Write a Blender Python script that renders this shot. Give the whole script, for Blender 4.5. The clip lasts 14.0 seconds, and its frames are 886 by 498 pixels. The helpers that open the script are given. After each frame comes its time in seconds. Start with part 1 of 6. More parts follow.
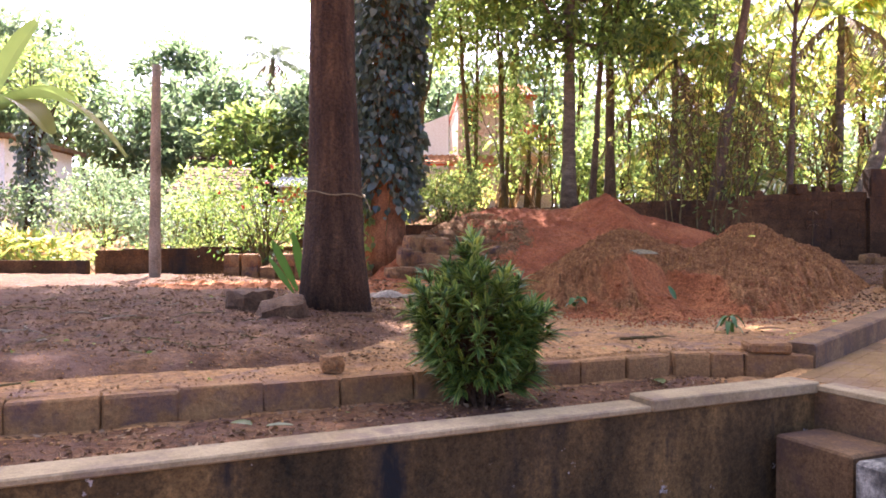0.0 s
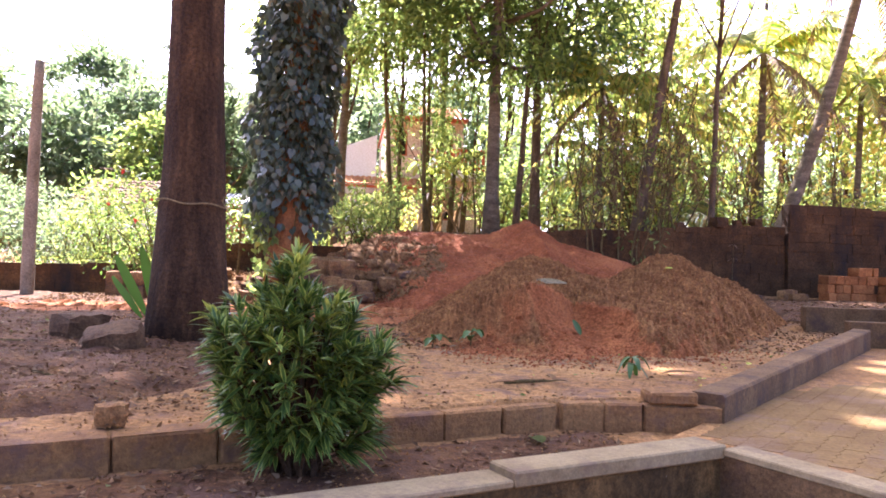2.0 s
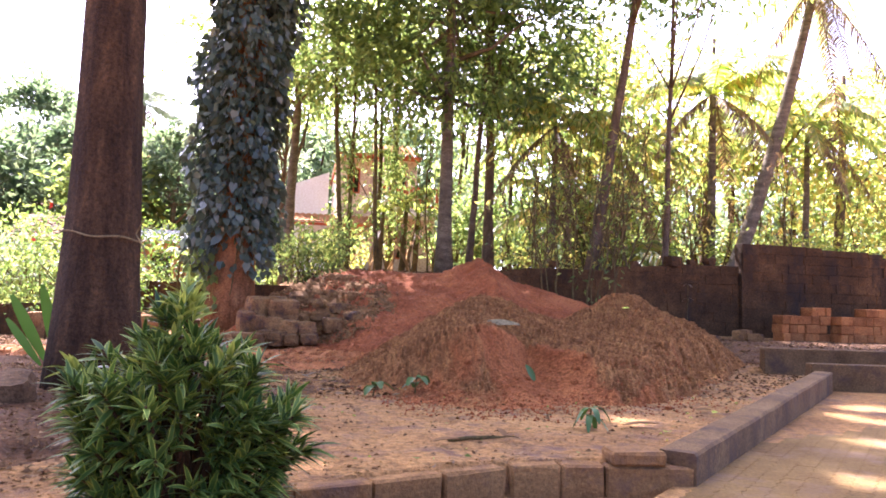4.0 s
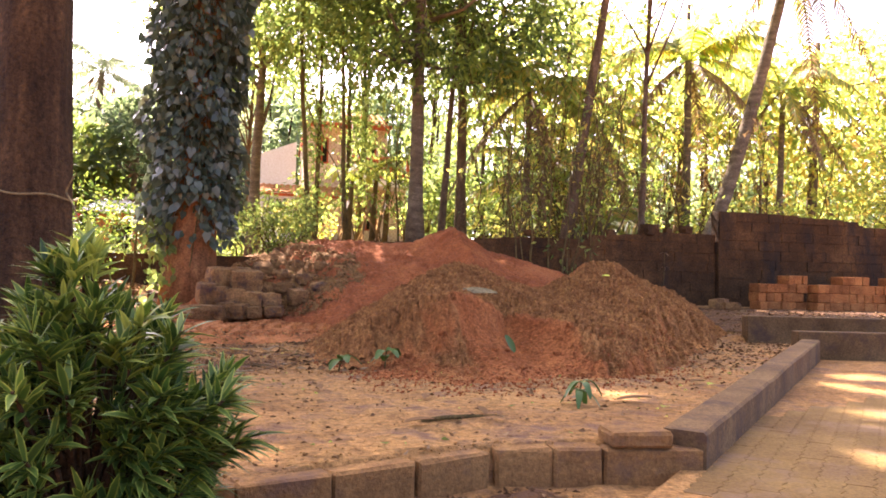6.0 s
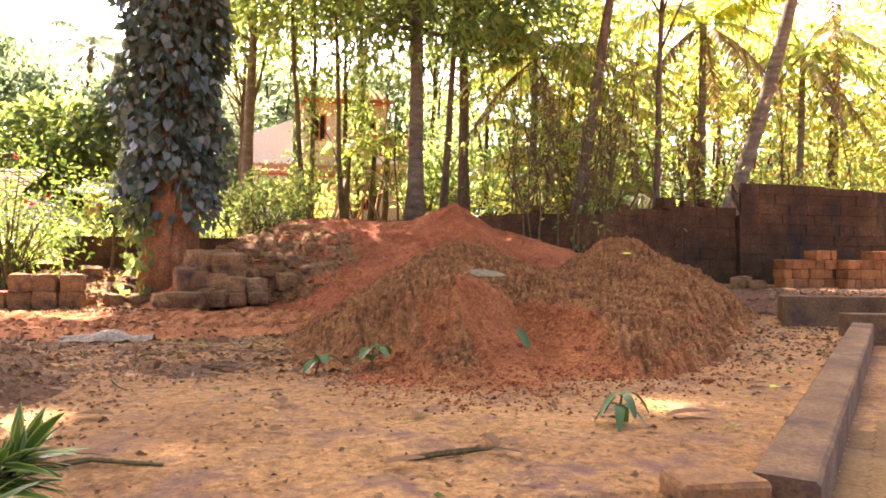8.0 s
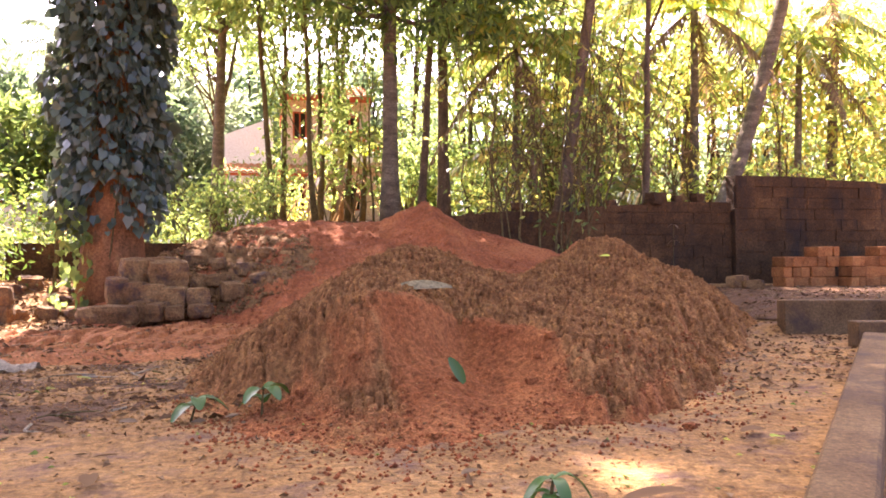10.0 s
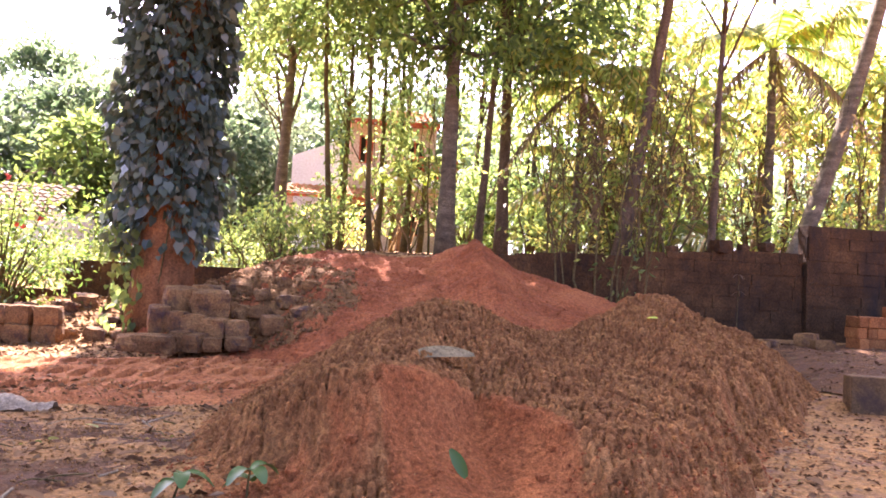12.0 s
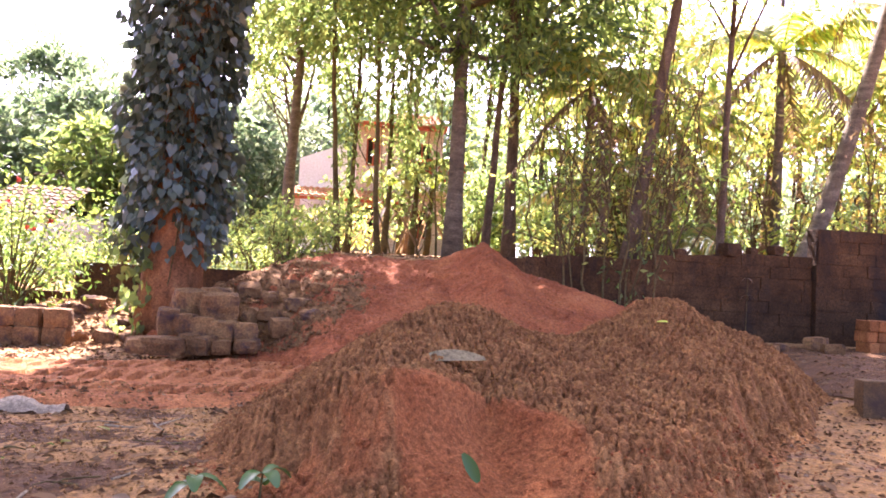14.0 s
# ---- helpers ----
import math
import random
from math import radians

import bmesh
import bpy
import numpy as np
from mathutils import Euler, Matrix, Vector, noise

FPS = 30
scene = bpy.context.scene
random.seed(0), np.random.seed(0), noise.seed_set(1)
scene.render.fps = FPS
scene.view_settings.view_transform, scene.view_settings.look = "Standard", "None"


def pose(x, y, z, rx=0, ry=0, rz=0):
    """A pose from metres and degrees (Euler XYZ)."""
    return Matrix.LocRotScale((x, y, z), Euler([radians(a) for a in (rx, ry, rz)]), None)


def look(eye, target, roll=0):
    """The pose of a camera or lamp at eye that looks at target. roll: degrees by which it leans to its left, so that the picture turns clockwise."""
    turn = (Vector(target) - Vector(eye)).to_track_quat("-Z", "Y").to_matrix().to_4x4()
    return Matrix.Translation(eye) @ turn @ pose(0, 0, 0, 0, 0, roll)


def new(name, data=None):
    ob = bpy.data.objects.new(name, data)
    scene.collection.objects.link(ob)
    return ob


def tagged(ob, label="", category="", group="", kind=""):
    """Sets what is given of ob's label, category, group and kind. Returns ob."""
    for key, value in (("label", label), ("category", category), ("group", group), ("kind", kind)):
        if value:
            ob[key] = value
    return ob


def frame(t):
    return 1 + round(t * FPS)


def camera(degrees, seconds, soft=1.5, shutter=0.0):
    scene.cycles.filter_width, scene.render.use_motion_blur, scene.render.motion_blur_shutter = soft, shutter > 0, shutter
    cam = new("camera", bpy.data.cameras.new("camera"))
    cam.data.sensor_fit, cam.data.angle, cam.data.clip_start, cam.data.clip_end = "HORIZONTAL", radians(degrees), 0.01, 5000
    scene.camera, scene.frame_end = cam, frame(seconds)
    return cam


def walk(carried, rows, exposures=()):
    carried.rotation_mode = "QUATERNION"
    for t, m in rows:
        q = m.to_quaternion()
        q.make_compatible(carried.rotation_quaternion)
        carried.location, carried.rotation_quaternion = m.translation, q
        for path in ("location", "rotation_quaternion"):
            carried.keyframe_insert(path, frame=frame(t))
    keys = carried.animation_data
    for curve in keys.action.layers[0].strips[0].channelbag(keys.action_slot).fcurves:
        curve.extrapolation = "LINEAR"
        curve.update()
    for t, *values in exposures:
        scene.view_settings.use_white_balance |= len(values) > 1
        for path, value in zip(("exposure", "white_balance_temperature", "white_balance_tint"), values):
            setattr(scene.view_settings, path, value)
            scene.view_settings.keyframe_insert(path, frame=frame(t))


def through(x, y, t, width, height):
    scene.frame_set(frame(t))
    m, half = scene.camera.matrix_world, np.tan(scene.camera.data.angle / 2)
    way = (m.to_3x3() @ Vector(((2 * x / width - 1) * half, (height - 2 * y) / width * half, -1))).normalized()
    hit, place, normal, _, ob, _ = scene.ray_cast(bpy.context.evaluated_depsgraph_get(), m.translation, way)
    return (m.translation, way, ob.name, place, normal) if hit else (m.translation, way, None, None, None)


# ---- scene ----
cam = camera(62.1, 14.0, soft=1.75)
PATH = [
    (0, (0.398, -0.709, 0.794), (0.487, 1.289, 0.776), 0.1),
    (0.5, (0.667, -0.435, 0.79), (0.771, 1.562, 0.815), 2.6),
    (1, (0.815, -0.208, 0.782), (1.027, 1.781, 0.791), 2.0),
    (1.5, (0.879, 0.031, 0.79), (1.156, 2.01, 0.875), 1.7),
    (2, (0.984, 0.197, 0.781), (1.245, 2.179, 0.835), 1.8),
    (2.5, (1.151, 0.331, 0.789), (1.38, 2.314, 0.91), 2.7),
    (3, (1.23, 0.45, 0.781), (1.487, 2.431, 0.86), 1.6),
    (3.5, (1.172, 0.61, 0.798), (1.504, 2.575, 0.962), 1.5),
    (6, (1.288, 1.325, 0.734), (1.743, 3.27, 0.829), 1.3),
    (6.5, (1.341, 1.567, 0.727), (1.839, 3.504, 0.749), -0.6),
    (7, (1.454, 1.805, 0.759), (1.98, 3.734, 0.827), 1.8),
    (7.5, (1.534, 2.082, 0.749), (2.006, 4.024, 0.816), 2.2),
    (8, (1.584, 2.374, 0.755), (2.028, 4.323, 0.795), 0.5),
    (8.5, (1.731, 2.642, 0.724), (2.263, 4.569, 0.761), -0.4),
    (11, (2.58, 3.549, 1.001), (2.884, 5.525, 1.034), 2.1),
    (11.5, (2.642, 3.566, 1.093), (2.884, 5.551, 1.113), 3.8),
    (12, (2.633, 3.556, 1.141), (2.903, 5.536, 1.234), 2.8),
    (12.5, (2.615, 3.565, 1.146), (2.864, 5.547, 1.241), 2.9),
    (13, (2.617, 3.578, 1.143), (2.874, 5.56, 1.219), 2.2),
    (13.5, (2.604, 3.567, 1.136), (2.839, 5.551, 1.215), 2.5),
    (14, (2.6, 3.561, 1.147), (2.853, 5.542, 1.246), 2.9),
]
walk(cam, [(t, look(eye, target, roll)) for t, eye, target, roll in PATH], [(0.0, 3.22, 5620, 31), (3.7, 3.38, 5500, 33), (5.8, 3.36, 6600, 29), (8.7, 3.54, 6780, 31), (10.8, 3.54, 5930, 37), (14.0, 3.58, 5780, 40)])

# ---- light: high sun behind the trees, bright hazy sky ----
SUN_ELEV, SUN_TURN = radians(50), radians(-10)      # turn: clockwise from +y
world = bpy.data.worlds.new("sky")
scene.world = world
world.use_nodes = True
nt = world.node_tree
sky = nt.nodes.new("ShaderNodeTexSky")
sky.sky_type, sky.sun_disc = "NISHITA", False
sky.sun_elevation, sky.sun_rotation = SUN_ELEV, SUN_TURN
sky.air_density, sky.dust_density, sky.ozone_density = 0.5, 5.0, 1.0
bg = nt.nodes["Background"]
bg.inputs["Strength"].default_value = 0.11
nt.links.new(sky.outputs[0], bg.inputs[0])
sun = new("sun", bpy.data.lights.new("sun", "SUN"))
sun.data.energy, sun.data.angle, sun.data.color = 3.7, radians(0.6), (1.0, 0.93, 0.80)
sdir = Vector((math.sin(SUN_TURN) * math.cos(SUN_ELEV), math.cos(SUN_TURN) * math.cos(SUN_ELEV), math.sin(SUN_ELEV)))
sun.matrix_world = look(sdir * 60, (0, 0, 0))


# sun patches placed on the ground by cutting holes in the canopy: x, y, radius
GAPS = [(3.62, 5.95, 0.17), (0.25, 6.1, 0.26), (1.45, 8.3, 0.22), (4.3, 4.55, 0.2), (5.3, 5.6, 0.24), (6.3, 6.9, 0.26), (5.6, 4.9, 0.3), (7.0, 7.6, 0.22), (7.6, 6.6, 0.4), (-1.9, 12.0, 0.35), (-0.6, 11.7, 0.3), (0.6, 11.2, 0.3), (0.75, 7.9, 0.24), (-2.6, 10.9, 0.4)]


# ---- material helpers ----
def material(name):
    m = bpy.data.materials.new(name)
    m.use_nodes = True
    t = m.node_tree
    return m, t, t.nodes["Principled BSDF"]


def noise_tex(t, scale, detail=5.0, rough=0.6, stretch=None):
    n = t.nodes.new("ShaderNodeTexNoise")
    n.inputs["Scale"].default_value, n.inputs["Detail"].default_value, n.inputs["Roughness"].default_value = scale, detail, rough
    g = t.nodes.new("ShaderNodeNewGeometry")
    if stretch:
        mp = t.nodes.new("ShaderNodeMapping")
        mp.inputs["Scale"].default_value = stretch
        t.links.new(g.outputs["Position"], mp.inputs[0])
        t.links.new(mp.outputs[0], n.inputs["Vector"])
    else:
        t.links.new(g.outputs["Position"], n.inputs["Vector"])
    return n.outputs["Fac"]


def ramp(t, fac, stops):
    r = t.nodes.new("ShaderNodeValToRGB")
    e = r.color_ramp.elements
    while len(e) < len(stops):
        e.new(0.5)
    for el, (p, c) in zip(e, stops):
        el.position = p
        el.color = (*c, 1) if len(c) == 3 else c
    t.links.new(fac, r.inputs[0])
    return r.outputs[0]


def mixc(t, fac, a, b, how="MIX"):
    m = t.nodes.new("ShaderNodeMix")
    m.data_type, m.blend_type = "RGBA", how
    for s, v in ((m.inputs[0], fac), (m.inputs[6], a), (m.inputs[7], b)):
        if isinstance(v, (int, float)):
            s.default_value = v
        elif isinstance(v, tuple):
            s.default_value = (*v, 1)
        else:
            t.links.new(v, s)
    return m.outputs[2]


def bump(t, p, height, strength, dist):
    b = t.nodes.new("ShaderNodeBump")
    b.inputs["Strength"].default_value, b.inputs["Distance"].default_value = strength, dist
    t.links.new(height, b.inputs["Height"])
    t.links.new(b.outputs[0], p.inputs["Normal"])


def stone_like(name, dark, mid, light, big=1.3, fine=28.0, rough=0.95, relief=0.02, stain=None, stretch=None, each=0.0, warm=0.50, flecks=None, grain=0.6):
    """Mineral surface: broad tone shifts, fine grain, optional stains and flecks, optional tone of each piece."""
    dark, mid, light = [(c[0], c[1] * (0.9 + 0.1 * warm), c[2] * warm) for c in (dark, mid, light)]
    m, t, p = material(name)
    c = ramp(t, noise_tex(t, big, 6, 0.65, stretch), [(0.3, dark), (0.5, mid), (0.72, light)])
    g = noise_tex(t, fine, 4, 0.7)
    c = mixc(t, grain, c, ramp(t, g, [(0.32, (0.16, 0.16, 0.16)), (0.64, (0.86, 0.86, 0.86))]), "OVERLAY")
    c = mixc(t, grain * 0.58, c, ramp(t, noise_tex(t, fine * 3.1, 3, 0.6), [(0.35, (0.2, 0.2, 0.2)), (0.65, (0.8, 0.8, 0.8))]), "OVERLAY")
    if stain:
        s = ramp(t, noise_tex(t, stain[1], 6, 0.7, stain[2] if len(stain) > 2 else None), [(0.5, (0, 0, 0)), (0.66, (1, 1, 1))])
        c = mixc(t, s, c, stain[0])
    if flecks:
        s = ramp(t, noise_tex(t, flecks[1], 5, 0.75), [(0.66, (0, 0, 0)), (0.69, (1, 1, 1))])
        c = mixc(t, s, c, flecks[0])
    if each:
        o = t.nodes.new("ShaderNodeObjectInfo")
        v = ramp(t, o.outputs["Random"], [(0.0, (1 - each,) * 3), (1.0, (1.0, 1.0, 1.0))])
        c = mixc(t, 1.0, c, v, "MULTIPLY")
    t.links.new(c, p.inputs["Base Color"])
    p.inputs["Roughness"].default_value = rough
    p.inputs["Specular IOR Level"].default_value = 0.2
    bump(t, p, g, 0.8, relief)
    return m


def leaf_mat(name, colours, through=0.45, gloss=0.5, clear=2.0, spec=0.35):
    """Leaves: tone differs leaf by leaf, light passes through."""
    m, t, p = material(name)
    g = t.nodes.new("ShaderNodeNewGeometry")
    n = len(colours) - 1
    c = ramp(t, g.outputs["Random Per Island"], [(i / n, col) for i, col in enumerate(colours)])
    c = mixc(t, 0.35, c, ramp(t, noise_tex(t, 1.1, 3), [(0.35, (0.45, 0.5, 0.4)), (0.65, (1, 1, 0.9))]), "MULTIPLY")
    t.links.new(c, p.inputs["Base Color"])
    p.inputs["Roughness"].default_value = gloss
    p.inputs["Specular IOR Level"].default_value = spec
    tr = t.nodes.new("ShaderNodeBsdfTranslucent")
    t.links.new(mixc(t, 1.0, c, (clear, clear * 0.98, clear * 0.85), "MULTIPLY"), tr.inputs[0])
    mx = t.nodes.new("ShaderNodeMixShader")
    mx.inputs[0].default_value = through
    t.links.new(p.outputs[0], mx.inputs[1])
    t.links.new(tr.outputs[0], mx.inputs[2])
    t.links.new(mx.outputs[0], t.nodes["Material Output"].inputs[0])
    return m


# ---- materials ----
M_YARD = stone_like("dusty_soil", (0.175, 0.088, 0.052), (0.29, 0.156, 0.093), (0.395, 0.232, 0.144), 1.3, 18, relief=0.06, stain=((0.155, 0.082, 0.048), 2.6), grain=0.62, warm=0.5)
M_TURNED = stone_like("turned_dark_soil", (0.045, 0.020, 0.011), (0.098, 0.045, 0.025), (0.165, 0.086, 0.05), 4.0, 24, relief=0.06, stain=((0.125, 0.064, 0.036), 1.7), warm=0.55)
M_RED = stone_like("red_soil", (0.185, 0.051, 0.028), (0.265, 0.081, 0.045), (0.34, 0.117, 0.067), 1.6, 26, relief=0.05)
M_TRACK = stone_like("trodden_red_soil", (0.24, 0.085, 0.05), (0.34, 0.128, 0.076), (0.43, 0.18, 0.11), 1.6, 26, relief=0.05)
M_ROCKY = stone_like("brown_rubble", (0.10, 0.05, 0.03), (0.17, 0.085, 0.05), (0.25, 0.135, 0.085), 4.0, 24, relief=0.04)
M_LATERITE = stone_like("laterite_block", (0.14, 0.068, 0.042), (0.255, 0.133, 0.085), (0.35, 0.20, 0.132), 3.0, 40, relief=0.04, stain=((0.09, 0.05, 0.036), 4.0), each=0.35)
M_KERB = stone_like("kerb_laterite", (0.18, 0.09, 0.056), (0.265, 0.14, 0.088), (0.34, 0.195, 0.128), 2.4, 34, relief=0.02, stain=((0.15, 0.082, 0.05), 3.5), each=0.15, grain=0.38)
M_NEWBRICK = stone_like("fresh_laterite_brick", (0.24, 0.085, 0.043), (0.36, 0.14, 0.075), (0.46, 0.21, 0.12), 4.0, 40, relief=0.02, each=0.4)
M_OLDWALL = stone_like("weathered_laterite_wall", (0.032, 0.017, 0.011), (0.07, 0.036, 0.023), (0.135, 0.072, 0.046), 1.2, 25, relief=0.03, stain=((0.022, 0.018, 0.014), 1.1, (1, 1, 0.3)), each=0.08)
M_CONC = stone_like("old_concrete", (0.075, 0.042, 0.025), (0.125, 0.073, 0.045), (0.18, 0.112, 0.072), 2.0, 45, relief=0.006, stain=((0.075, 0.044, 0.027), 2.5), warm=0.6, grain=0.5)
M_COPING = stone_like("bare_concrete_coping", (0.18, 0.128, 0.085), (0.27, 0.204, 0.142), (0.34, 0.262, 0.19), 2.0, 45, relief=0.005, stain=((0.16, 0.105, 0.066), 3.0), warm=0.66, grain=0.25)
M_DRAIN = stone_like("mouldy_plaster", (0.017, 0.013, 0.010), (0.068, 0.042, 0.026), (0.19, 0.115, 0.067), 2.2, 30, relief=0.008, stain=((0.014, 0.013, 0.011), 2.1, (1, 1, 0.25)), stretch=(1, 1, 0.4), flecks=((0.34, 0.29, 0.23), 6.0))
M_LIME = stone_like("mouldy_whitewash", (0.03, 0.026, 0.022), (0.13, 0.115, 0.095), (0.36, 0.33, 0.28), 6.0, 30, relief=0.006, stain=((0.02, 0.018, 0.015), 4.0), warm=0.85)
M_PAVER = stone_like("dusty_paver", (0.115, 0.064, 0.034), (0.17, 0.102, 0.056), (0.23, 0.148, 0.086), 1.6, 40, relief=0.005, stain=((0.195, 0.118, 0.065), 1.8), each=0.02, grain=0.4)
M_ROCK = stone_like("brown_rock", (0.04, 0.022, 0.015), (0.078, 0.042, 0.028), (0.125, 0.072, 0.048), 3.0, 35, relief=0.03, warm=0.6)
M_BARK = stone_like("dark_bark", (0.022, 0.012, 0.010), (0.046, 0.025, 0.019), (0.09, 0.05, 0.037), 3.0, 30, relief=0.03, stretch=(3, 3, 0.5))
M_BARKRED = stone_like("reddish_bark", (0.10, 0.045, 0.03), (0.20, 0.09, 0.06), (0.30, 0.16, 0.11), 2.5, 30, relief=0.03, stretch=(2, 2, 0.7))
M_BARKGREY = stone_like("grey_bark", (0.065, 0.05, 0.037), (0.125, 0.098, 0.072), (0.21, 0.17, 0.13), 3.0, 40, relief=0.015, stretch=(1, 1, 2.5), warm=0.8)
# brown bark made lighter, with the haze before these trunks in its colour
M_BARKMID = stone_like("haze_pale_brown_bark", (0.06, 0.04, 0.028), (0.11, 0.075, 0.052), (0.18, 0.13, 0.095), 3.0, 30, relief=0.02, stretch=(2, 2, 0.8), warm=0.8)
M_POLE = stone_like("pale_bare_wood", (0.14, 0.105, 0.075), (0.22, 0.175, 0.13), (0.30, 0.245, 0.19), 3.0, 40, relief=0.01, stretch=(1, 1, 0.6), warm=0.8)
M_STEM = stone_like("thin_stem", (0.05, 0.036, 0.022), (0.095, 0.07, 0.042), (0.15, 0.115, 0.072), 3, 30, relief=0.005)
M_HOUSE = stone_like("house_plaster", (0.50, 0.36, 0.25), (0.58, 0.43, 0.31), (0.64, 0.50, 0.38), 0.5, 12, relief=0.004, warm=1.0)
M_WHITE = stone_like("white_plaster", (0.74, 0.71, 0.66), (0.82, 0.79, 0.74), (0.85, 0.83, 0.79), 0.6, 12, relief=0.003, warm=1.0)
M_TILE = stone_like("clay_tile", (0.28, 0.12, 0.08), (0.40, 0.19, 0.13), (0.50, 0.28, 0.20), 2.0, 20, relief=0.01, each=0.25)
M_OLDTILE = stone_like("old_clay_tile", (0.07, 0.045, 0.036), (0.12, 0.072, 0.054), (0.19, 0.115, 0.085), 2.0, 20, relief=0.01, each=0.3)
M_REDTRIM = stone_like("red_oxide_paint", (0.30, 0.07, 0.05), (0.38, 0.10, 0.07), (0.44, 0.14, 0.10), 2.0, 20, relief=0.004)
# near-black colour standing in for the shade of unlit rooms
M_DARK = stone_like("room_shade", (0.015, 0.013, 0.012), (0.02, 0.018, 0.016), (0.03, 0.026, 0.022), 2, 10)
M_SHEETROOF = stone_like("metal_roof_sheet", (0.5, 0.47, 0.43), (0.6, 0.57, 0.53), (0.68, 0.65, 0.6), 1.0, 20, relief=0.003, rough=0.6, warm=1.0)
M_RAG = stone_like("dusty_plastic_sack", (0.15, 0.105, 0.068), (0.28, 0.21, 0.145), (0.40, 0.31, 0.22), 6, 40, relief=0.01, rough=0.9, warm=0.85)
M_SLATE = stone_like("grey_dry_sheath", (0.10, 0.078, 0.06), (0.17, 0.132, 0.10), (0.24, 0.195, 0.15), 8, 50, relief=0.004, rough=0.9, warm=0.6)
M_ROPE = stone_like("grey_cord", (0.12, 0.09, 0.075), (0.17, 0.13, 0.11), (0.22, 0.17, 0.14), 20, 60, relief=0.002)
# climber leaf tones raised: glare and haze are put into the colour
L_IVY = leaf_mat("climber_leaf", [(0.04, 0.058, 0.034), (0.07, 0.092, 0.055), (0.14, 0.16, 0.105)], 0.18, 0.38, 1.4, 0.5)
L_LEAFY = leaf_mat("seedling_leaf", [(0.03, 0.07, 0.014), (0.05, 0.11, 0.02), (0.08, 0.15, 0.03)], 0.2, 0.4, 1.2)
L_FRESH = leaf_mat("fresh_blade", [(0.035, 0.085, 0.012), (0.055, 0.12, 0.018), (0.08, 0.15, 0.026)], 0.4, 0.45, 1.6)
L_LIME = leaf_mat("sunlit_lime_leaf", [(0.07, 0.11, 0.026), (0.12, 0.165, 0.04), (0.20, 0.235, 0.06)], 0.68, 0.5, 3.0)
L_DEEP = leaf_mat("deep_green_leaf", [(0.033, 0.052, 0.018), (0.062, 0.09, 0.027), (0.115, 0.155, 0.04), (0.19, 0.225, 0.058)], 0.62, 0.5, 3.2)
L_MID = leaf_mat("green_leaf", [(0.06, 0.09, 0.025), (0.105, 0.14, 0.036), (0.175, 0.19, 0.05)], 0.64, 0.5, 2.8)
L_YEL = leaf_mat("yellow_green_leaf", [(0.085, 0.125, 0.03), (0.14, 0.175, 0.04), (0.21, 0.225, 0.05), (0.32, 0.235, 0.07)], 0.68, 0.5, 2.9)
# greyer, lighter green: some distance haze is put into the leaf colour
L_FAR = leaf_mat("haze_tinted_leaf", [(0.06, 0.092, 0.045), (0.09, 0.128, 0.062), (0.14, 0.165, 0.085)], 0.58, 0.5, 2.3)
L_HIB = leaf_mat("bright_shrub_leaf", [(0.045, 0.085, 0.016), (0.09, 0.135, 0.024), (0.16, 0.19, 0.035)], 0.5, 0.5, 1.7)
# palest green: haze of the far trees painted into the leaf colour
L_HAZE = leaf_mat("haze_paled_leaf", [(0.12, 0.15, 0.085), (0.16, 0.195, 0.11), (0.22, 0.245, 0.14)], 0.58, 0.5, 2.0)
L_DRY = leaf_mat("dry_leaf", [(0.085, 0.042, 0.02), (0.15, 0.08, 0.038), (0.23, 0.135, 0.068), (0.36, 0.24, 0.135)], 0.2, 0.9, 1.0, 0.03)
M_PETAL = stone_like("red_petal", (0.5, 0.05, 0.06), (0.6, 0.08, 0.09), (0.7, 0.14, 0.13), 5, 30, relief=0.001)
L_DRYPALM = leaf_mat("dry_frond", [(0.13, 0.078, 0.04), (0.26, 0.17, 0.09)], 0.4, 0.7, 1.2)

# ---- mesh helpers ----
rng = np.random.default_rng(7)


def part(name, bm, mat, parent=None, label="", smooth=False):
    me = bpy.data.meshes.new(name)
    bm.normal_update()
    bm.to_mesh(me)
    bm.free()
    return part_mesh(name, me, mat, parent, label, smooth)


def part_mesh(name, me, mat, parent=None, label="", smooth=False):
    if mat and not me.materials:
        me.materials.append(mat)
    if smooth:
        me.polygons.foreach_set("use_smooth", [True] * len(me.polygons))
    ob = new(name, me)
    if parent:
        ob.parent = parent
    if label:
        ob["label"] = label
    return ob


def np_mesh(name, verts, faces):
    """Mesh of equal-sided faces from arrays."""
    me = bpy.data.meshes.new(name)
    verts, faces = np.asarray(verts, np.float32), np.asarray(faces, np.int32)
    k = faces.shape[1]
    me.vertices.add(len(verts))
    me.vertices.foreach_set("co", verts.ravel())
    me.loops.add(faces.size)
    me.loops.foreach_set("vertex_index", faces.ravel())
    me.polygons.add(len(faces))
    me.polygons.foreach_set("loop_start", np.arange(len(faces), dtype=np.int32) * k)
    me.update(calc_edges=True)
    me.validate()
    return me


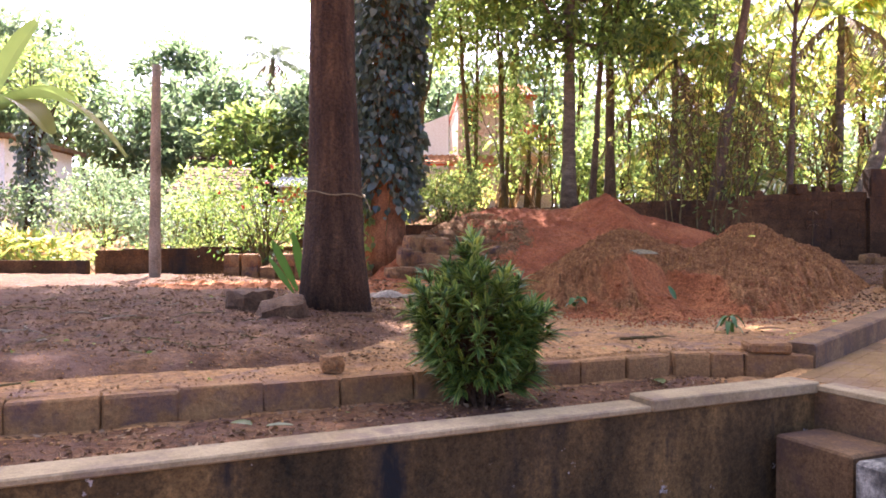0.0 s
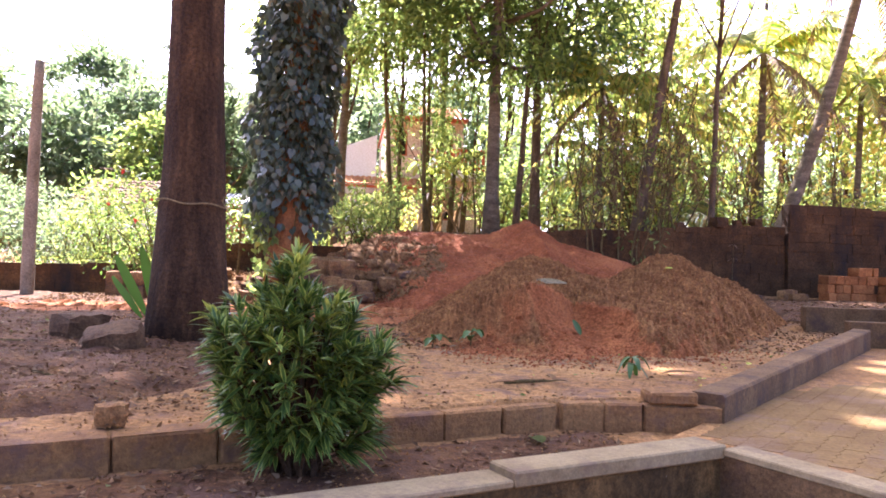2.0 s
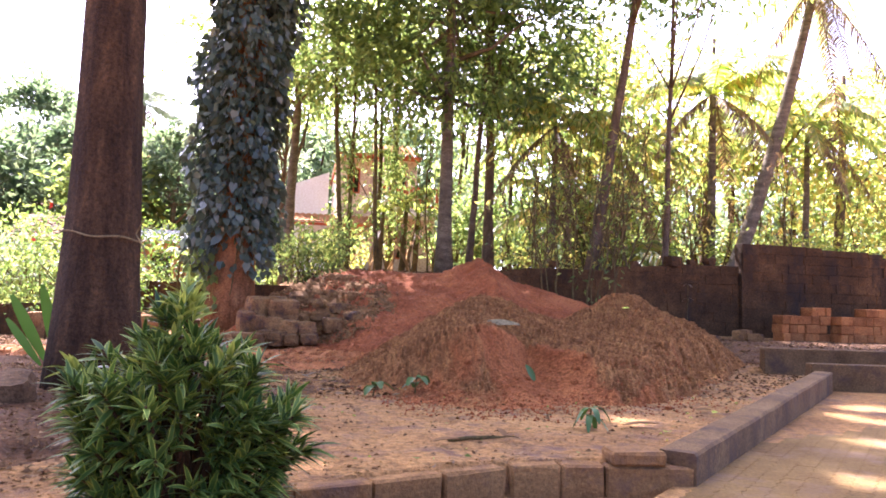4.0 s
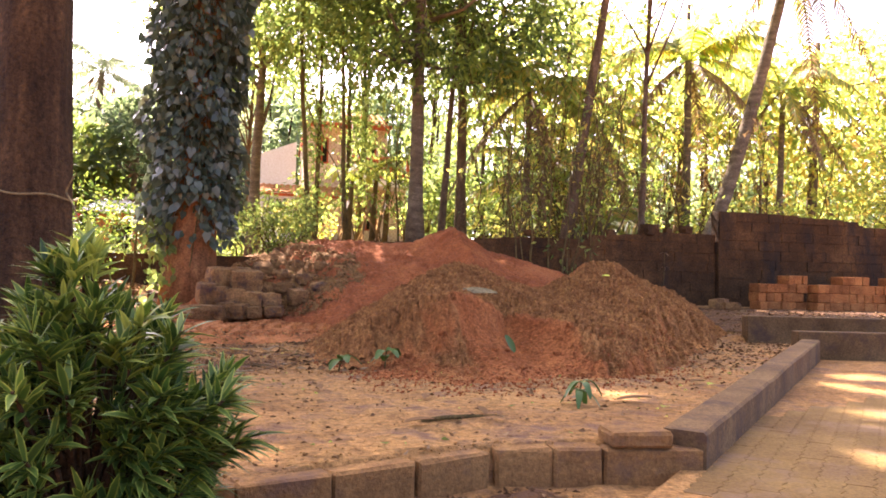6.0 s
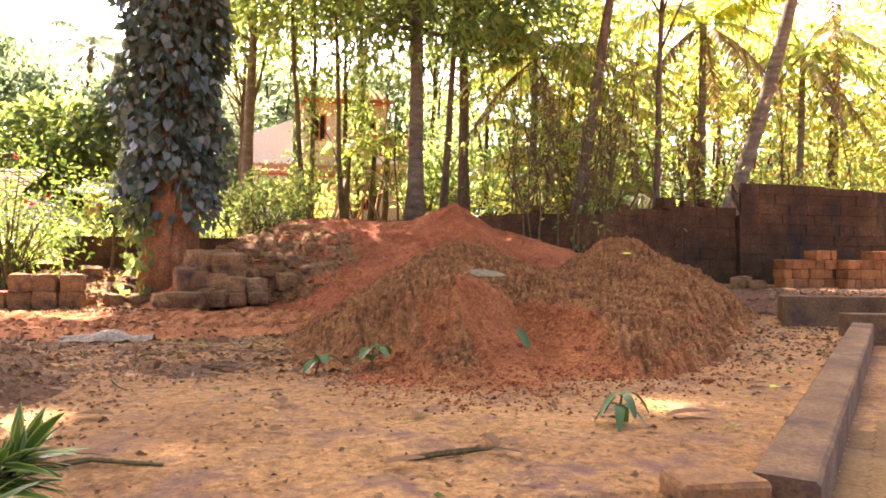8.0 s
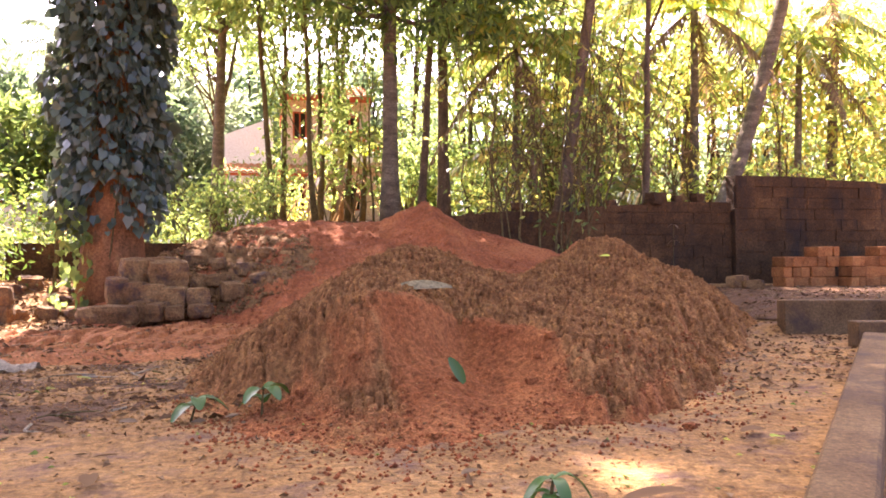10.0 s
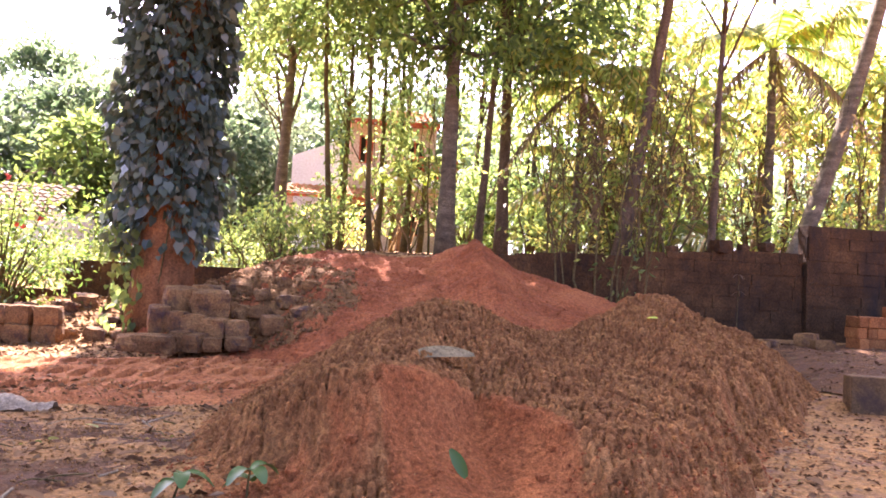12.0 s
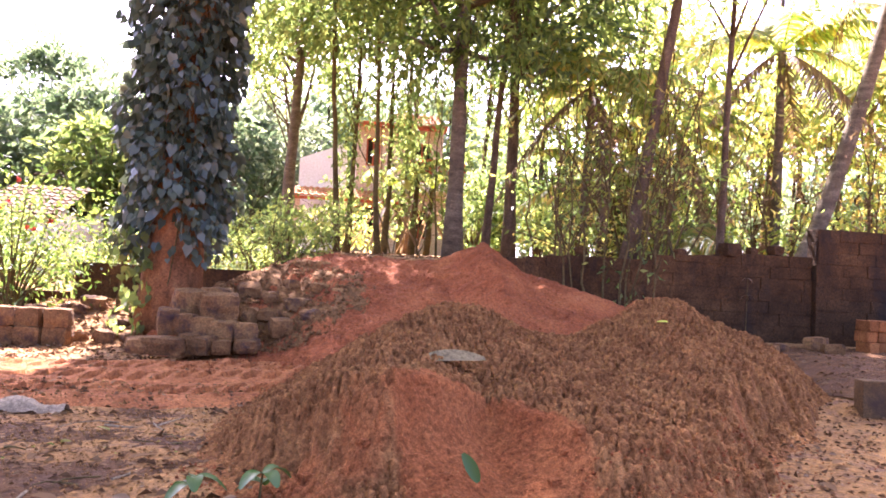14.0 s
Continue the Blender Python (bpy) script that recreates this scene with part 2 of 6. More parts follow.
def box(bm, x0, y0, z0, x1, y1, z1, m=None, bev=0.0, wob=0.0, cuts=0):
    r = bmesh.ops.create_cube(bm, size=1.0)
    vs = r["verts"]
    for v in vs:
        v.co = Vector((x0 + (v.co.x + 0.5) * (x1 - x0), y0 + (v.co.y + 0.5) * (y1 - y0), z0 + (v.co.z + 0.5) * (z1 - z0)))
    if bev:
        es = list({e for v in vs for e in v.link_edges})
        bevd = bmesh.ops.bevel(bm, geom=es, offset=bev, segments=1, affect="EDGES", profile=0.5)
        vs = list({v for f in bevd["faces"] for v in f.verts} | {v for v in vs if v.is_valid})
    if wob:
        for v in vs:
            v.co += Vector((random.uniform(-wob, wob), random.uniform(-wob, wob), random.uniform(-wob, wob)))
    if m is not None:
        for v in vs:
            v.co = m @ v.co
    return vs


def empty(name, at=(0, 0, 0)):
    ob = new(name)
    ob.empty_display_size = 0.1
    ob.location = at
    return ob


def tube_arrays(points, radii, sides=8, wob=0.0):
    pts = np.asarray(points, float)
    n = len(pts)
    tan = np.gradient(pts, axis=0)
    tan /= np.linalg.norm(tan, axis=1, keepdims=True) + 1e-9
    ref = np.array([0.0, 0.0, 1.0]) if abs(tan[0, 2]) < 0.8 else np.array([1.0, 0.0, 0.0])
    u = np.cross(tan, ref)
    u /= np.linalg.norm(u, axis=1, keepdims=True) + 1e-9
    w = np.cross(tan, u)
    a = np.arange(sides) * 2 * np.pi / sides
    rr = np.asarray(radii, float)[:, None] * (1 + wob * rng.normal(size=(n, sides)))
    V = pts[:, None, :] + rr[..., None] * (np.cos(a)[None, :, None] * u[:, None, :] + np.sin(a)[None, :, None] * w[:, None, :])
    F = []
    for i in range(n - 1):
        for j in range(sides):
            k = (j + 1) % sides
            F.append((i * sides + j, i * sides + k, (i + 1) * sides + k, (i + 1) * sides + j))
    V = V.reshape(-1, 3)
    V = np.vstack([V, pts[-1:], pts[:1]])
    top, bot = len(V) - 2, len(V) - 1
    for j in range(sides):
        k = (j + 1) % sides
        F.append(((n - 1) * sides + j, (n - 1) * sides + k, top, top))
        F.append((k, j, bot, bot))
    return V, np.array(F)


def join_arrays(items):
    V, F, o = [], [], 0
    for v, f in items:
        V.append(v), F.append(np.asarray(f) + o)
        o += len(v)
    return np.vstack(V), np.vstack(F)


def quads_mesh(name, V, F):
    """Quads and triangles (last index doubled)."""
    me = bpy.data.meshes.new(name)
    me.from_pydata([tuple(v) for v in V], [], [tuple(f) if f[2] != f[3] else tuple(f[:3]) for f in F.tolist()])
    me.update()
    return me


def leaf_arrays(centres, out, size, aspect=0.42, droop=0.35, curl=0.12, spread=0.7):
    """Folded leaves, one per centre, pointing along out with scatter."""
    c = np.asarray(centres, float)
    n = len(c)
    d = np.asarray(out, float) + rng.normal(size=(n, 3)) * spread
    d[:, 2] -= droop
    d /= np.linalg.norm(d, axis=1, keepdims=True) + 1e-9
    s = np.cross(d, rng.normal(size=(n, 3)))
    s /= np.linalg.norm(s, axis=1, keepdims=True) + 1e-9
    up = np.cross(s, d)
    L = (np.asarray(size) * rng.uniform(0.65, 1.25, n))[:, None]
    W = L * aspect * 0.5
    mid = c + d * L * 0.45
    V = np.stack([c, mid + s * W + up * L * curl, c + d * L - up * L * curl * 0.5, mid - s * W + up * L * curl], 1).reshape(-1, 3)
    i = np.arange(n)[:, None] * 4
    F = np.concatenate([i + np.array([[0, 1, 2]]), i + np.array([[0, 2, 3]])], 0)
    return V, F


# ---- layout lines ----
D = Vector((0.929, 0.370, 0))            # along the drain wall and block kerb
N = Vector((0.370, -0.929, 0))           # from them towards the near side
K = Vector((2.91, 3.73, 0))              # inner corner of the drain
KA, KB = Vector((3.284, 4.404, 0)), Vector((7.81, 9.01, 0))   # outer edge of the drive's kerb
E = (KB - KA).normalized()
EN = Vector((-E.y, E.x, 0))              # from the drive towards the yard


def sstep(a, b, x):
    t = np.clip((x - a) / (b - a), 0, 1)
    return t * t * (3 - 2 * t)


def kerb_y(x):
    return np.where(np.asarray(x) < 2.3, 3.62 + 0.39 * x, 4.517 - 0.107 * (x - 2.3))


def fbm(x, y, scale, octaves=4, seed=0.0):
    """Smooth value noise on arrays."""
    out, amp, tot = np.zeros_like(x, float), 1.0, 0.0
    for o in range(octaves):
        s = scale * 2 ** o
        xs, ys = x * s + seed + 17.3 * o, y * s + seed * 1.7 + 5.1 * o
        xi, yi = np.floor(xs), np.floor(ys)
        fx, fy = xs - xi, ys - yi
        fx, fy = fx * fx * (3 - 2 * fx), fy * fy * (3 - 2 * fy)

        def h(a, b):
            v = np.sin(a * 127.1 + b * 311.7) * 43758.5453
            return v - np.floor(v)
        v = (h(xi, yi) * (1 - fx) + h(xi + 1, yi) * fx) * (1 - fy) + (h(xi, yi + 1) * (1 - fx) + h(xi + 1, yi + 1) * fx) * fy
        out += amp * (v - 0.5) * 2
        tot += amp
        amp *= 0.5
    return out / tot


def ground_z(x, y):
    x, y = np.asarray(x, float), np.asarray(y, float)
    z = 0.03 * fbm(x, y, 0.35, 3, 3.0) + 0.018 * fbm(x, y, 2.2, 3, 9.0) + 0.010 * fbm(x, y, 9.0, 2, 1.0)
    z = z + 0.10 * sstep(0.5, -2.5, x) * sstep(4.2, 7.0, y) * sstep(12, 9, y)
    z = z + 0.55 * sstep(15.0, 17.8, y) * sstep(-3.5, -2.6, x) * sstep(3.0, 1.5, x)
    # garden and terraces beyond
    back = np.where(x > 1.0, 1.66 + 0.045 * np.clip(y - 18, 0, 40), 0)
    left = 0.30 + 0.055 * np.clip(y - 17, 0, 40)
    w = sstep(-1.5, 2.2, x)
    ter = sstep(16.9, 18.4, y - 1.4 * sstep(3.0, 1.5, x))
    z = z * (1 - ter) + ter * (left * (1 - w) + (1.66 + 0.045 * np.clip(y - 18, 0, 40)) * w + 0.05 * fbm(x, y, 0.8, 3, 4.0))
    # raised bed by the brick stacks
    px, py = x - 8.0, y - 10.75
    beyond = sstep(0.0, 0.12, px * 0.249 + py * 0.968) * sstep(-0.5, 1.2, px * 0.968 - py * 0.249) * (1 - ter)
    z = z + beyond * 0.30
    # drive, kerbs' outer side
    e = (x - KA.x) * EN.x + (y - KA.y) * EN.y
    ahead = (x - 8.0) * 0.249 + (y - 9.55) * 0.968
    drive = sstep(0.14, 0.08, e) * sstep(0.02, -0.05, ahead)
    z = z * (1 - drive) + drive * (-0.1008)
    # soil strip before the block kerb
    k = (y - kerb_y(x)) * 0.932
    strip = sstep(0.10, 0.05, k) * (1 - drive)
    lit = 0.02 * fbm(x, y, 5.0, 3, 6.0)
    z = z * (1 - strip) + strip * (-0.165 + lit)
    # low level on the near side of the drain wall
    q = (x - K.x) * N.x + (y - K.y) * N.y
    p = (x - K.x) * D.x + (y - K.y) * D.y
    low = sstep(-0.12, -0.06, q) * sstep(0.12, 0.06, p)
    z = z * (1 - low) + low * (-0.78)
    return z


def axis(lo, hi, a, b, fine, far):
    mid = np.arange(a, b, fine)
    up, s = [b], fine
    while up[-1] < hi:
        s = min(s * 1.13, far)
        up.append(up[-1] + s)
    dn, s = [a], fine
    while dn[-1] > lo:
        s = min(s * 1.13, far)
        dn.append(dn[-1] - s)
    return np.concatenate([dn[:0:-1], mid, up])


def sheet(xs, ys, fn):
    X, Y = np.meshgrid(xs, ys)
    Z = fn(X, Y)
    V = np.stack([X, Y, Z], -1).reshape(-1, 3)
    i = np.arange(len(ys) - 1)[:, None] * len(xs) + np.arange(len(xs) - 1)[None, :]
    i = i.ravel()
    return V, np.stack([i, i + 1, i + 1 + len(xs), i + len(xs)], 1)


V, F = sheet(axis(-600, 600, -3.0, 9.0, 0.045, 40), axis(-600, 900, 1.5, 14.0, 0.045, 40), ground_z)
tagged(part_mesh("ground", np_mesh("ground", V, F), M_YARD, smooth=True), "dusty brown soil yard with scattered litter", "ground", kind="structure")


def keep_above(V, F, floor, drop=0.05):
    hi = V[:, 2] > floor(V[:, 0], V[:, 1]) - drop
    ok = hi[F].any(1)
    F = F[ok]
    used = np.unique(F)
    remap = np.full(len(V), -1)
    remap[used] = np.arange(len(used))
    return V[used], remap[F]


def turned_z(x, y):
    """Low spread of dark turned soil round the trunk and towards the garden, and painted shade right of the heap."""
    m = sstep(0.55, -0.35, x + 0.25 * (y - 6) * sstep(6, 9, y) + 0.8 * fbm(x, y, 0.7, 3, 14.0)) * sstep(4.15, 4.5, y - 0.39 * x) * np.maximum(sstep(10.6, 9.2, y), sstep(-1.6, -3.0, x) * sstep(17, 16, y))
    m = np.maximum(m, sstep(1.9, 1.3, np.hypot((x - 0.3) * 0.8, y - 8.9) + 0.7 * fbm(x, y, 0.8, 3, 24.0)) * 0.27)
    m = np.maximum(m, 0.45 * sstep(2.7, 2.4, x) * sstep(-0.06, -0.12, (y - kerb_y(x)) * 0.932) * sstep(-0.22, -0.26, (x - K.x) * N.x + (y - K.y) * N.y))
    # patches of the dark soil colour darken the shaded ground by the drive kerb
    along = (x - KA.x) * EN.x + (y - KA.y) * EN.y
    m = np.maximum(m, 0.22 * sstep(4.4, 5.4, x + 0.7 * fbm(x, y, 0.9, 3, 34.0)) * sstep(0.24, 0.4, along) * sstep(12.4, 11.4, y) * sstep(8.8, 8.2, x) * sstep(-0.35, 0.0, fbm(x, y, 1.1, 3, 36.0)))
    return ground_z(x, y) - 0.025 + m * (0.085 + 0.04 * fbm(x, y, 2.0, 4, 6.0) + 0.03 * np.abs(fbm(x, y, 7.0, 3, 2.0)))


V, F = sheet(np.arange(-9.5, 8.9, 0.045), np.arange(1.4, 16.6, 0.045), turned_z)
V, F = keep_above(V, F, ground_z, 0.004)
tagged(part_mesh("turned_soil", np_mesh("turned_soil", V, F), M_TURNED), "dark reddish-brown turned soil with clods and litter, plus painted shade by the drive", "soil", kind="structure")

V, F = sheet(np.arange(8.3, 15.0, 0.09), np.arange(9.0, 16.9, 0.09), lambda x, y: ground_z(x, y) + 0.012 + 0.03 * np.abs(fbm(x, y, 3.0, 3, 4.0)) - 0.2 * sstep(0.36, 0.24, (x - 8.02) * 0.249 + (y - 10.7) * 0.968))
V, F = keep_above(V, F, ground_z, 0.0)
tagged(part_mesh("bed_soil", np_mesh("bed_soil", V, F), M_TURNED), "dark leaf-strewn soil of the raised bed", "soil", kind="structure")

# ---- soil heaps ----
def heap_lines(x):
    """Foot, lip of the cut face and crest of the heap along x: places in y and heights."""
    foot = np.interp(x, [1.5, 1.75, 2.0, 2.6, 3.3, 4.2, 5.05, 6.46, 7.88, 8.4, 9.2], [9.6, 8.2, 7.0, 6.5, 6.5, 6.8, 7.55, 9.2, 11.2, 11.7, 12.6])
    lip = np.interp(x, [1.5, 1.75, 2.2, 2.52, 2.88, 3.19, 3.49, 3.8, 3.97, 4.4, 5.0, 5.67, 6.3, 7.1, 8.4, 9.2], [9.9, 8.9, 8.15, 7.95, 7.65, 7.9, 8.2, 7.75, 7.3, 7.45, 8.1, 9.25, 9.9, 10.55, 12.0, 12.8])
    lip_z = np.interp(x, [1.5, 1.75, 2.2, 2.52, 2.88, 3.19, 3.49, 3.8, 4.0, 4.4, 5.0, 5.67, 7.1, 8.4, 9.0], [-.05, .08, .40, .57, .68, .63, .48, .44, .40, .42, .46, .56, .46, .10, -.05])
    crest = np.interp(x, [1.5, 2.0, 3.04, 3.44, 3.85, 4.42, 4.88, 5.37, 6.12, 6.87, 7.7, 8.44, 9.2], [10.4, 9.9, 9.8, 10.0, 10.3, 10.6, 10.8, 11.0, 11.6, 12.0, 12.3, 12.6, 13.1])
    crest_z = np.interp(x, [1.5, 1.8, 2.4, 3.04, 3.44, 3.85, 4.42, 4.88, 5.37, 5.85, 6.12, 6.5, 6.87, 7.7, 8.44, 9.0], [-.05, .08, .48, .87, 1.03, 1.0, .77, .74, .92, 1.14, 1.19, 1.12, .99, .74, .40, -.05])
    return foot, lip, lip_z, crest, crest_z


def cut_at(x, y):
    """1 on the fresh hollow cut into the front."""
    sx = x + 0.10 * fbm(x, y, 2.5, 3, 67.0)
    return sstep(2.86, 3.02, sx) * sstep(4.02, 3.8, sx)


def front_heap(x, y):
    cut = cut_at(x, y)
    flute = 0.26 * (np.abs(fbm(x + 0.04 * fbm(x, y, 3.0, 2, 8.0), y * 0.16, 3.4, 2, 51.0)) - 0.25) + 0.11 * (np.abs(fbm(x + 0.02 * fbm(x, y, 6.0, 2, 9.0), y * 0.25, 12.0, 2, 57.0)) - 0.3)
    y = y + flute * (1 - 0.75 * cut) + 0.07 * cut * fbm(x, y, 2.6, 3, 19.0)
    foot, lip, lip_z, crest, crest_z = heap_lines(x + 0.05 * fbm(x, y, 1.7, 3, 71.0))
    lip = np.maximum(lip, foot + 0.3)
    wide = np.interp(x, [1.8, 2.4, 2.9, 3.1, 3.8, 4.1, 5.0, 5.6, 7.0], [0.5, 0.42, 0.40, 0.62, 0.62, 0.5, 0.75, 0.35, 0.4])
    wide = np.minimum(wide, (lip - foot) * 0.8)
    knee = lip - wide
    low = np.interp(x, [2.0, 3.0, 3.9, 4.3, 5.0, 6.0], [0.22, 0.30, 0.36, 0.36, 0.42, 0.35])
    u = np.clip((y - foot) / np.maximum(knee - foot, 0.05), -0.5, 1)
    w = np.clip((y - knee) / wide, 0, 1)
    r = np.clip((y - lip) / np.maximum(crest - lip, 0.3), 0, 1)
    face = low + (1 - low) * (cut * (0.42 * w + 0.58 * w ** 4) + (1 - cut) * (0.25 * w + 0.75 * sstep(0.0, 1.0, w)))
    rise = 0.12 * sstep(0.0, 0.12, r) + 0.88 * (0.75 * np.clip((r - 0.16) / 0.84, 0, 1) + 0.25 * sstep(0.16, 1.0, r))
    z = np.where(y < knee, low * lip_z * u, np.where(y < lip, face * lip_z, lip_z + (crest_z - lip_z) * rise))
    back = np.interp((y - crest) / 2.5, [0, 0.12, 0.35, 0.7, 1.0], [1.0, 0.95, 0.72, 0.32, -0.04])
    return np.where(y < crest, z, crest_z * back)


def red_heap(x, y):
    ridge = np.interp(x, [-0.6, 0.0, 0.6, 1.08, 1.54, 2.37, 3.46, 4.17, 4.45, 4.9, 5.5, 6.3, 7.4, 8.6], [-.05, .35, .90, 1.16, 1.40, 1.68, 1.60, 1.58, 1.70, 1.92, 1.50, 1.2, .85, -.05])
    yr = np.interp(x, [0.0, 0.6, 1.1, 1.6, 2.4, 4.2, 4.9, 5.5, 6.3], [14.6, 14.8, 15.5, 16.2, 16.6, 16.5, 15.9, 15.5, 15.0])
    foot = np.interp(x, [-0.5, 0.5, 1.0, 2.0, 2.5, 4.5, 8], [13.9, 13.5, 13.2, 12.4, 11.7, 11.2, 12.5]) + 0.25 * fbm(x, y * 0.3, 0.8, 3, 5.0)
    s = (y - foot) / (yr - foot)
    prof = np.interp(s, [-0.2, 0, 0.1, 0.35, 0.7, 0.95, 1.1], [-.08, 0.0, 0.05, 0.30, 0.70, 0.98, 1.0])
    return ridge * np.where(y < yr + 0.3, prof, np.interp(y - yr, [0.3, 2.6], [1.0, 0.55]))


def crust_at(x, y):
    """1 where rain has washed the soil into a grey-brown crust, 0 where it is fresh and red."""
    foot, lip, lip_z, crest, crest_z = heap_lines(x)
    wy = y + 0.28 * fbm(x, y, 1.8, 3, 63.0)
    fresh = cut_at(x, y) * sstep(0.12, -0.04, wy - lip) + 0.75 * sstep(0.25, 0.0, wy - foot) * sstep(4.8, 4.2, x)
    fresh = fresh + 0.85 * sstep(-0.05, 0.35, wy - crest) * sstep(6.9, 6.2, x) + 0.5 * sstep(0.15, -0.25, wy - lip) * sstep(3.0, 2.8, x) * sstep(-0.25, 0.25, fbm(x, y * 0.5, 2.2, 3, 33.0))
    return np.clip(sstep(-0.30, 0.12, fbm(x, y, 0.9, 4, 21.0) + 0.42) - fresh, 0, 1)


def pillars(x, y, sx, sy):
    """Jittered cells: the middle of the nearest one, the nearness to its rim, and a chance value."""
    gx, gy = np.floor(x / sx), np.floor(y / sy)
    d1, d2 = np.full(x.shape, 9.0), np.full(x.shape, 9.0)
    px, py, pr = np.zeros_like(x), np.zeros_like(x), np.zeros_like(x)
    for i in (-1, 0, 1):
        for j in (-1, 0, 1):
            a, b = gx + i, gy + j
            h1, h2, h3 = [(np.sin(a * p + b * q) * 43758.5453) % 1.0 for p, q in ((127.1, 311.7), (269.5, 183.3), (419.2, 371.9))]
            cx, cy = (a + 0.12 + 0.76 * h1) * sx, (b + 0.12 + 0.76 * h2) * sy
            d = np.hypot((x - cx) / sx, (y - cy) / sy)
            near = d < d1
            d2 = np.where(near, d1, np.minimum(d2, d))
            px, py, pr = np.where(near, cx, px), np.where(near, cy, py), np.where(near, h3, pr)
            d1 = np.where(near, d, d1)
    return px, py, pr, d2 - d1


def rough_front(x, y):
    z = front_heap(x, y)
    h = 0.06
    gx, gy = (front_heap(x + h, y) - z) / h, (front_heap(x, y + h) - z) / h
    steep = np.clip(np.hypot(gx, gy), 0, 2.0)
    on = sstep(0.01, 0.16, z)
    crust = crust_at(x, y)
    # rain pillars: each keeps the height of its own middle, with a sunk rim
    px, py, pr, rim = pillars(x + 0.018 * fbm(x, y, 9.0, 2, 2.0), y + 0.018 * fbm(x, y, 9.0, 2, 5.0), 0.052, 0.085)
    stand = np.clip(front_heap(px, py) - z, -0.10, 0.10) + 0.045 * (pr - 0.4) - 0.105 * sstep(0.26, 0.0, rim) - 0.02 * (1 - rim)
    qx, qy, qr, gap = pillars(x, y, 0.16, 0.2)
    clods = 0.05 * (qr - 0.5) * sstep(0.0, 0.35, gap) - 0.03 * sstep(0.16, 0.0, gap)
    fine = 0.022 * fbm(x, y, 11.0, 3, 5.0) + 0.045 * (1 - 0.6 * cut_at(x, y)) * fbm(x, y, 3.4, 3, 7.0)
    patchy = 0.6 + 0.4 * sstep(-0.25, 0.2, fbm(x, y, 2.3, 3, 91.0))
    k = crust * np.clip(1.15 - 0.45 * steep, 0.25, 1) * patchy
    return z + on * (stand * k * 1.1 + clods * (0.3 + 0.15 * (1 - crust)) + fine) - 0.02 + 0.008 * fbm(x, y, 16.0, 2, 5.0)


def rubbly(x, y):
    """1 on the dark rubbly left flank of the red mound."""
    return sstep(3.3, 1.3, x + 1.3 * fbm(x, y, 0.7, 4, 44.0)) * sstep(16.6, 15.4, y + 0.6 * fbm(x, y, 0.9, 3, 45.0))


def rough_red(x, y):
    z = red_heap(x, y)
    on = sstep(0.0, 0.3, z)
    rb = rubbly(x, y)
    qx, qy, qr, gap = pillars(x, y, 0.17, 0.2)
    clods = (0.11 * (qr - 0.45) - 0.06 * sstep(0.2, 0.0, gap)) * rb + 0.03 * (qr - 0.5) * sstep(0.0, 0.3, gap) * (1 - rb)
    return z + on * (0.09 * fbm(x, y, 1.1, 4, 1.0) + 0.045 * fbm(x, y, 4.0, 4, 12.0) + clods) + 0.016 * fbm(x, y, 12.0, 2, 5.0) - 0.02


def heap_mat(name, red):
    """Red laterite soil with a grey-brown rain-washed crust on the gentler, upper faces."""
    m, t, p = material(name)
    g = noise_tex(t, 30, 4, 0.7)
    r = ramp(t, noise_tex(t, 1.6, 6, 0.65), [(0.3, (0.205, 0.062, 0.019)), (0.52, (0.31, 0.110, 0.035)), (0.75, (0.40, 0.160, 0.053))])
    k = ramp(t, noise_tex(t, 5.0, 6, 0.7), [(0.3, (0.145, 0.057, 0.018)), (0.52, (0.275, 0.120, 0.039)), (0.75, (0.40, 0.195, 0.064))])
    geo = t.nodes.new("ShaderNodeNewGeometry")
    sep = t.nodes.new("ShaderNodeSeparateXYZ")
    t.links.new(geo.outputs["True Normal"], sep.inputs[0])
    patch = noise_tex(t, 6.0, 5, 0.7)
    att = t.nodes.new("ShaderNodeAttribute")
    att.attribute_name = "crust"
    add = t.nodes.new("ShaderNodeMath")
    add.operation = "MULTIPLY_ADD"
    add.inputs[1].default_value = 0.7
    t.links.new(patch, add.inputs[0])
    t.links.new(att.outputs["Fac"], add.inputs[2])
    half = t.nodes.new("ShaderNodeMath")
    half.operation = "MULTIPLY"
    half.inputs[1].default_value = 0.5
    t.links.new(add.outputs[0], half.inputs[0])
    f = ramp(t, half.outputs[0], [(red, (0, 0, 0)), (red + 0.16, (1, 1, 1))])
    c = mixc(t, f, r, k)
    c = mixc(t, 0.6, c, ramp(t, g, [(0.32, (0.16, 0.16, 0.16)), (0.64, (0.86, 0.86, 0.86))]), "OVERLAY")
    c = mixc(t, 0.4, c, ramp(t, noise_tex(t, 95, 3, 0.6), [(0.35, (0.2, 0.2, 0.2)), (0.65, (0.8, 0.8, 0.8))]), "OVERLAY")
    t.links.new(c, p.inputs["Base Color"])
    p.inputs["Roughness"].default_value = 1.0
    p.inputs["Specular IOR Level"].default_value = 0.1
    bump(t, p, g, 1.0, 0.05)
    return m


M_CRUST = heap_mat("crusted_soil", 0.40)


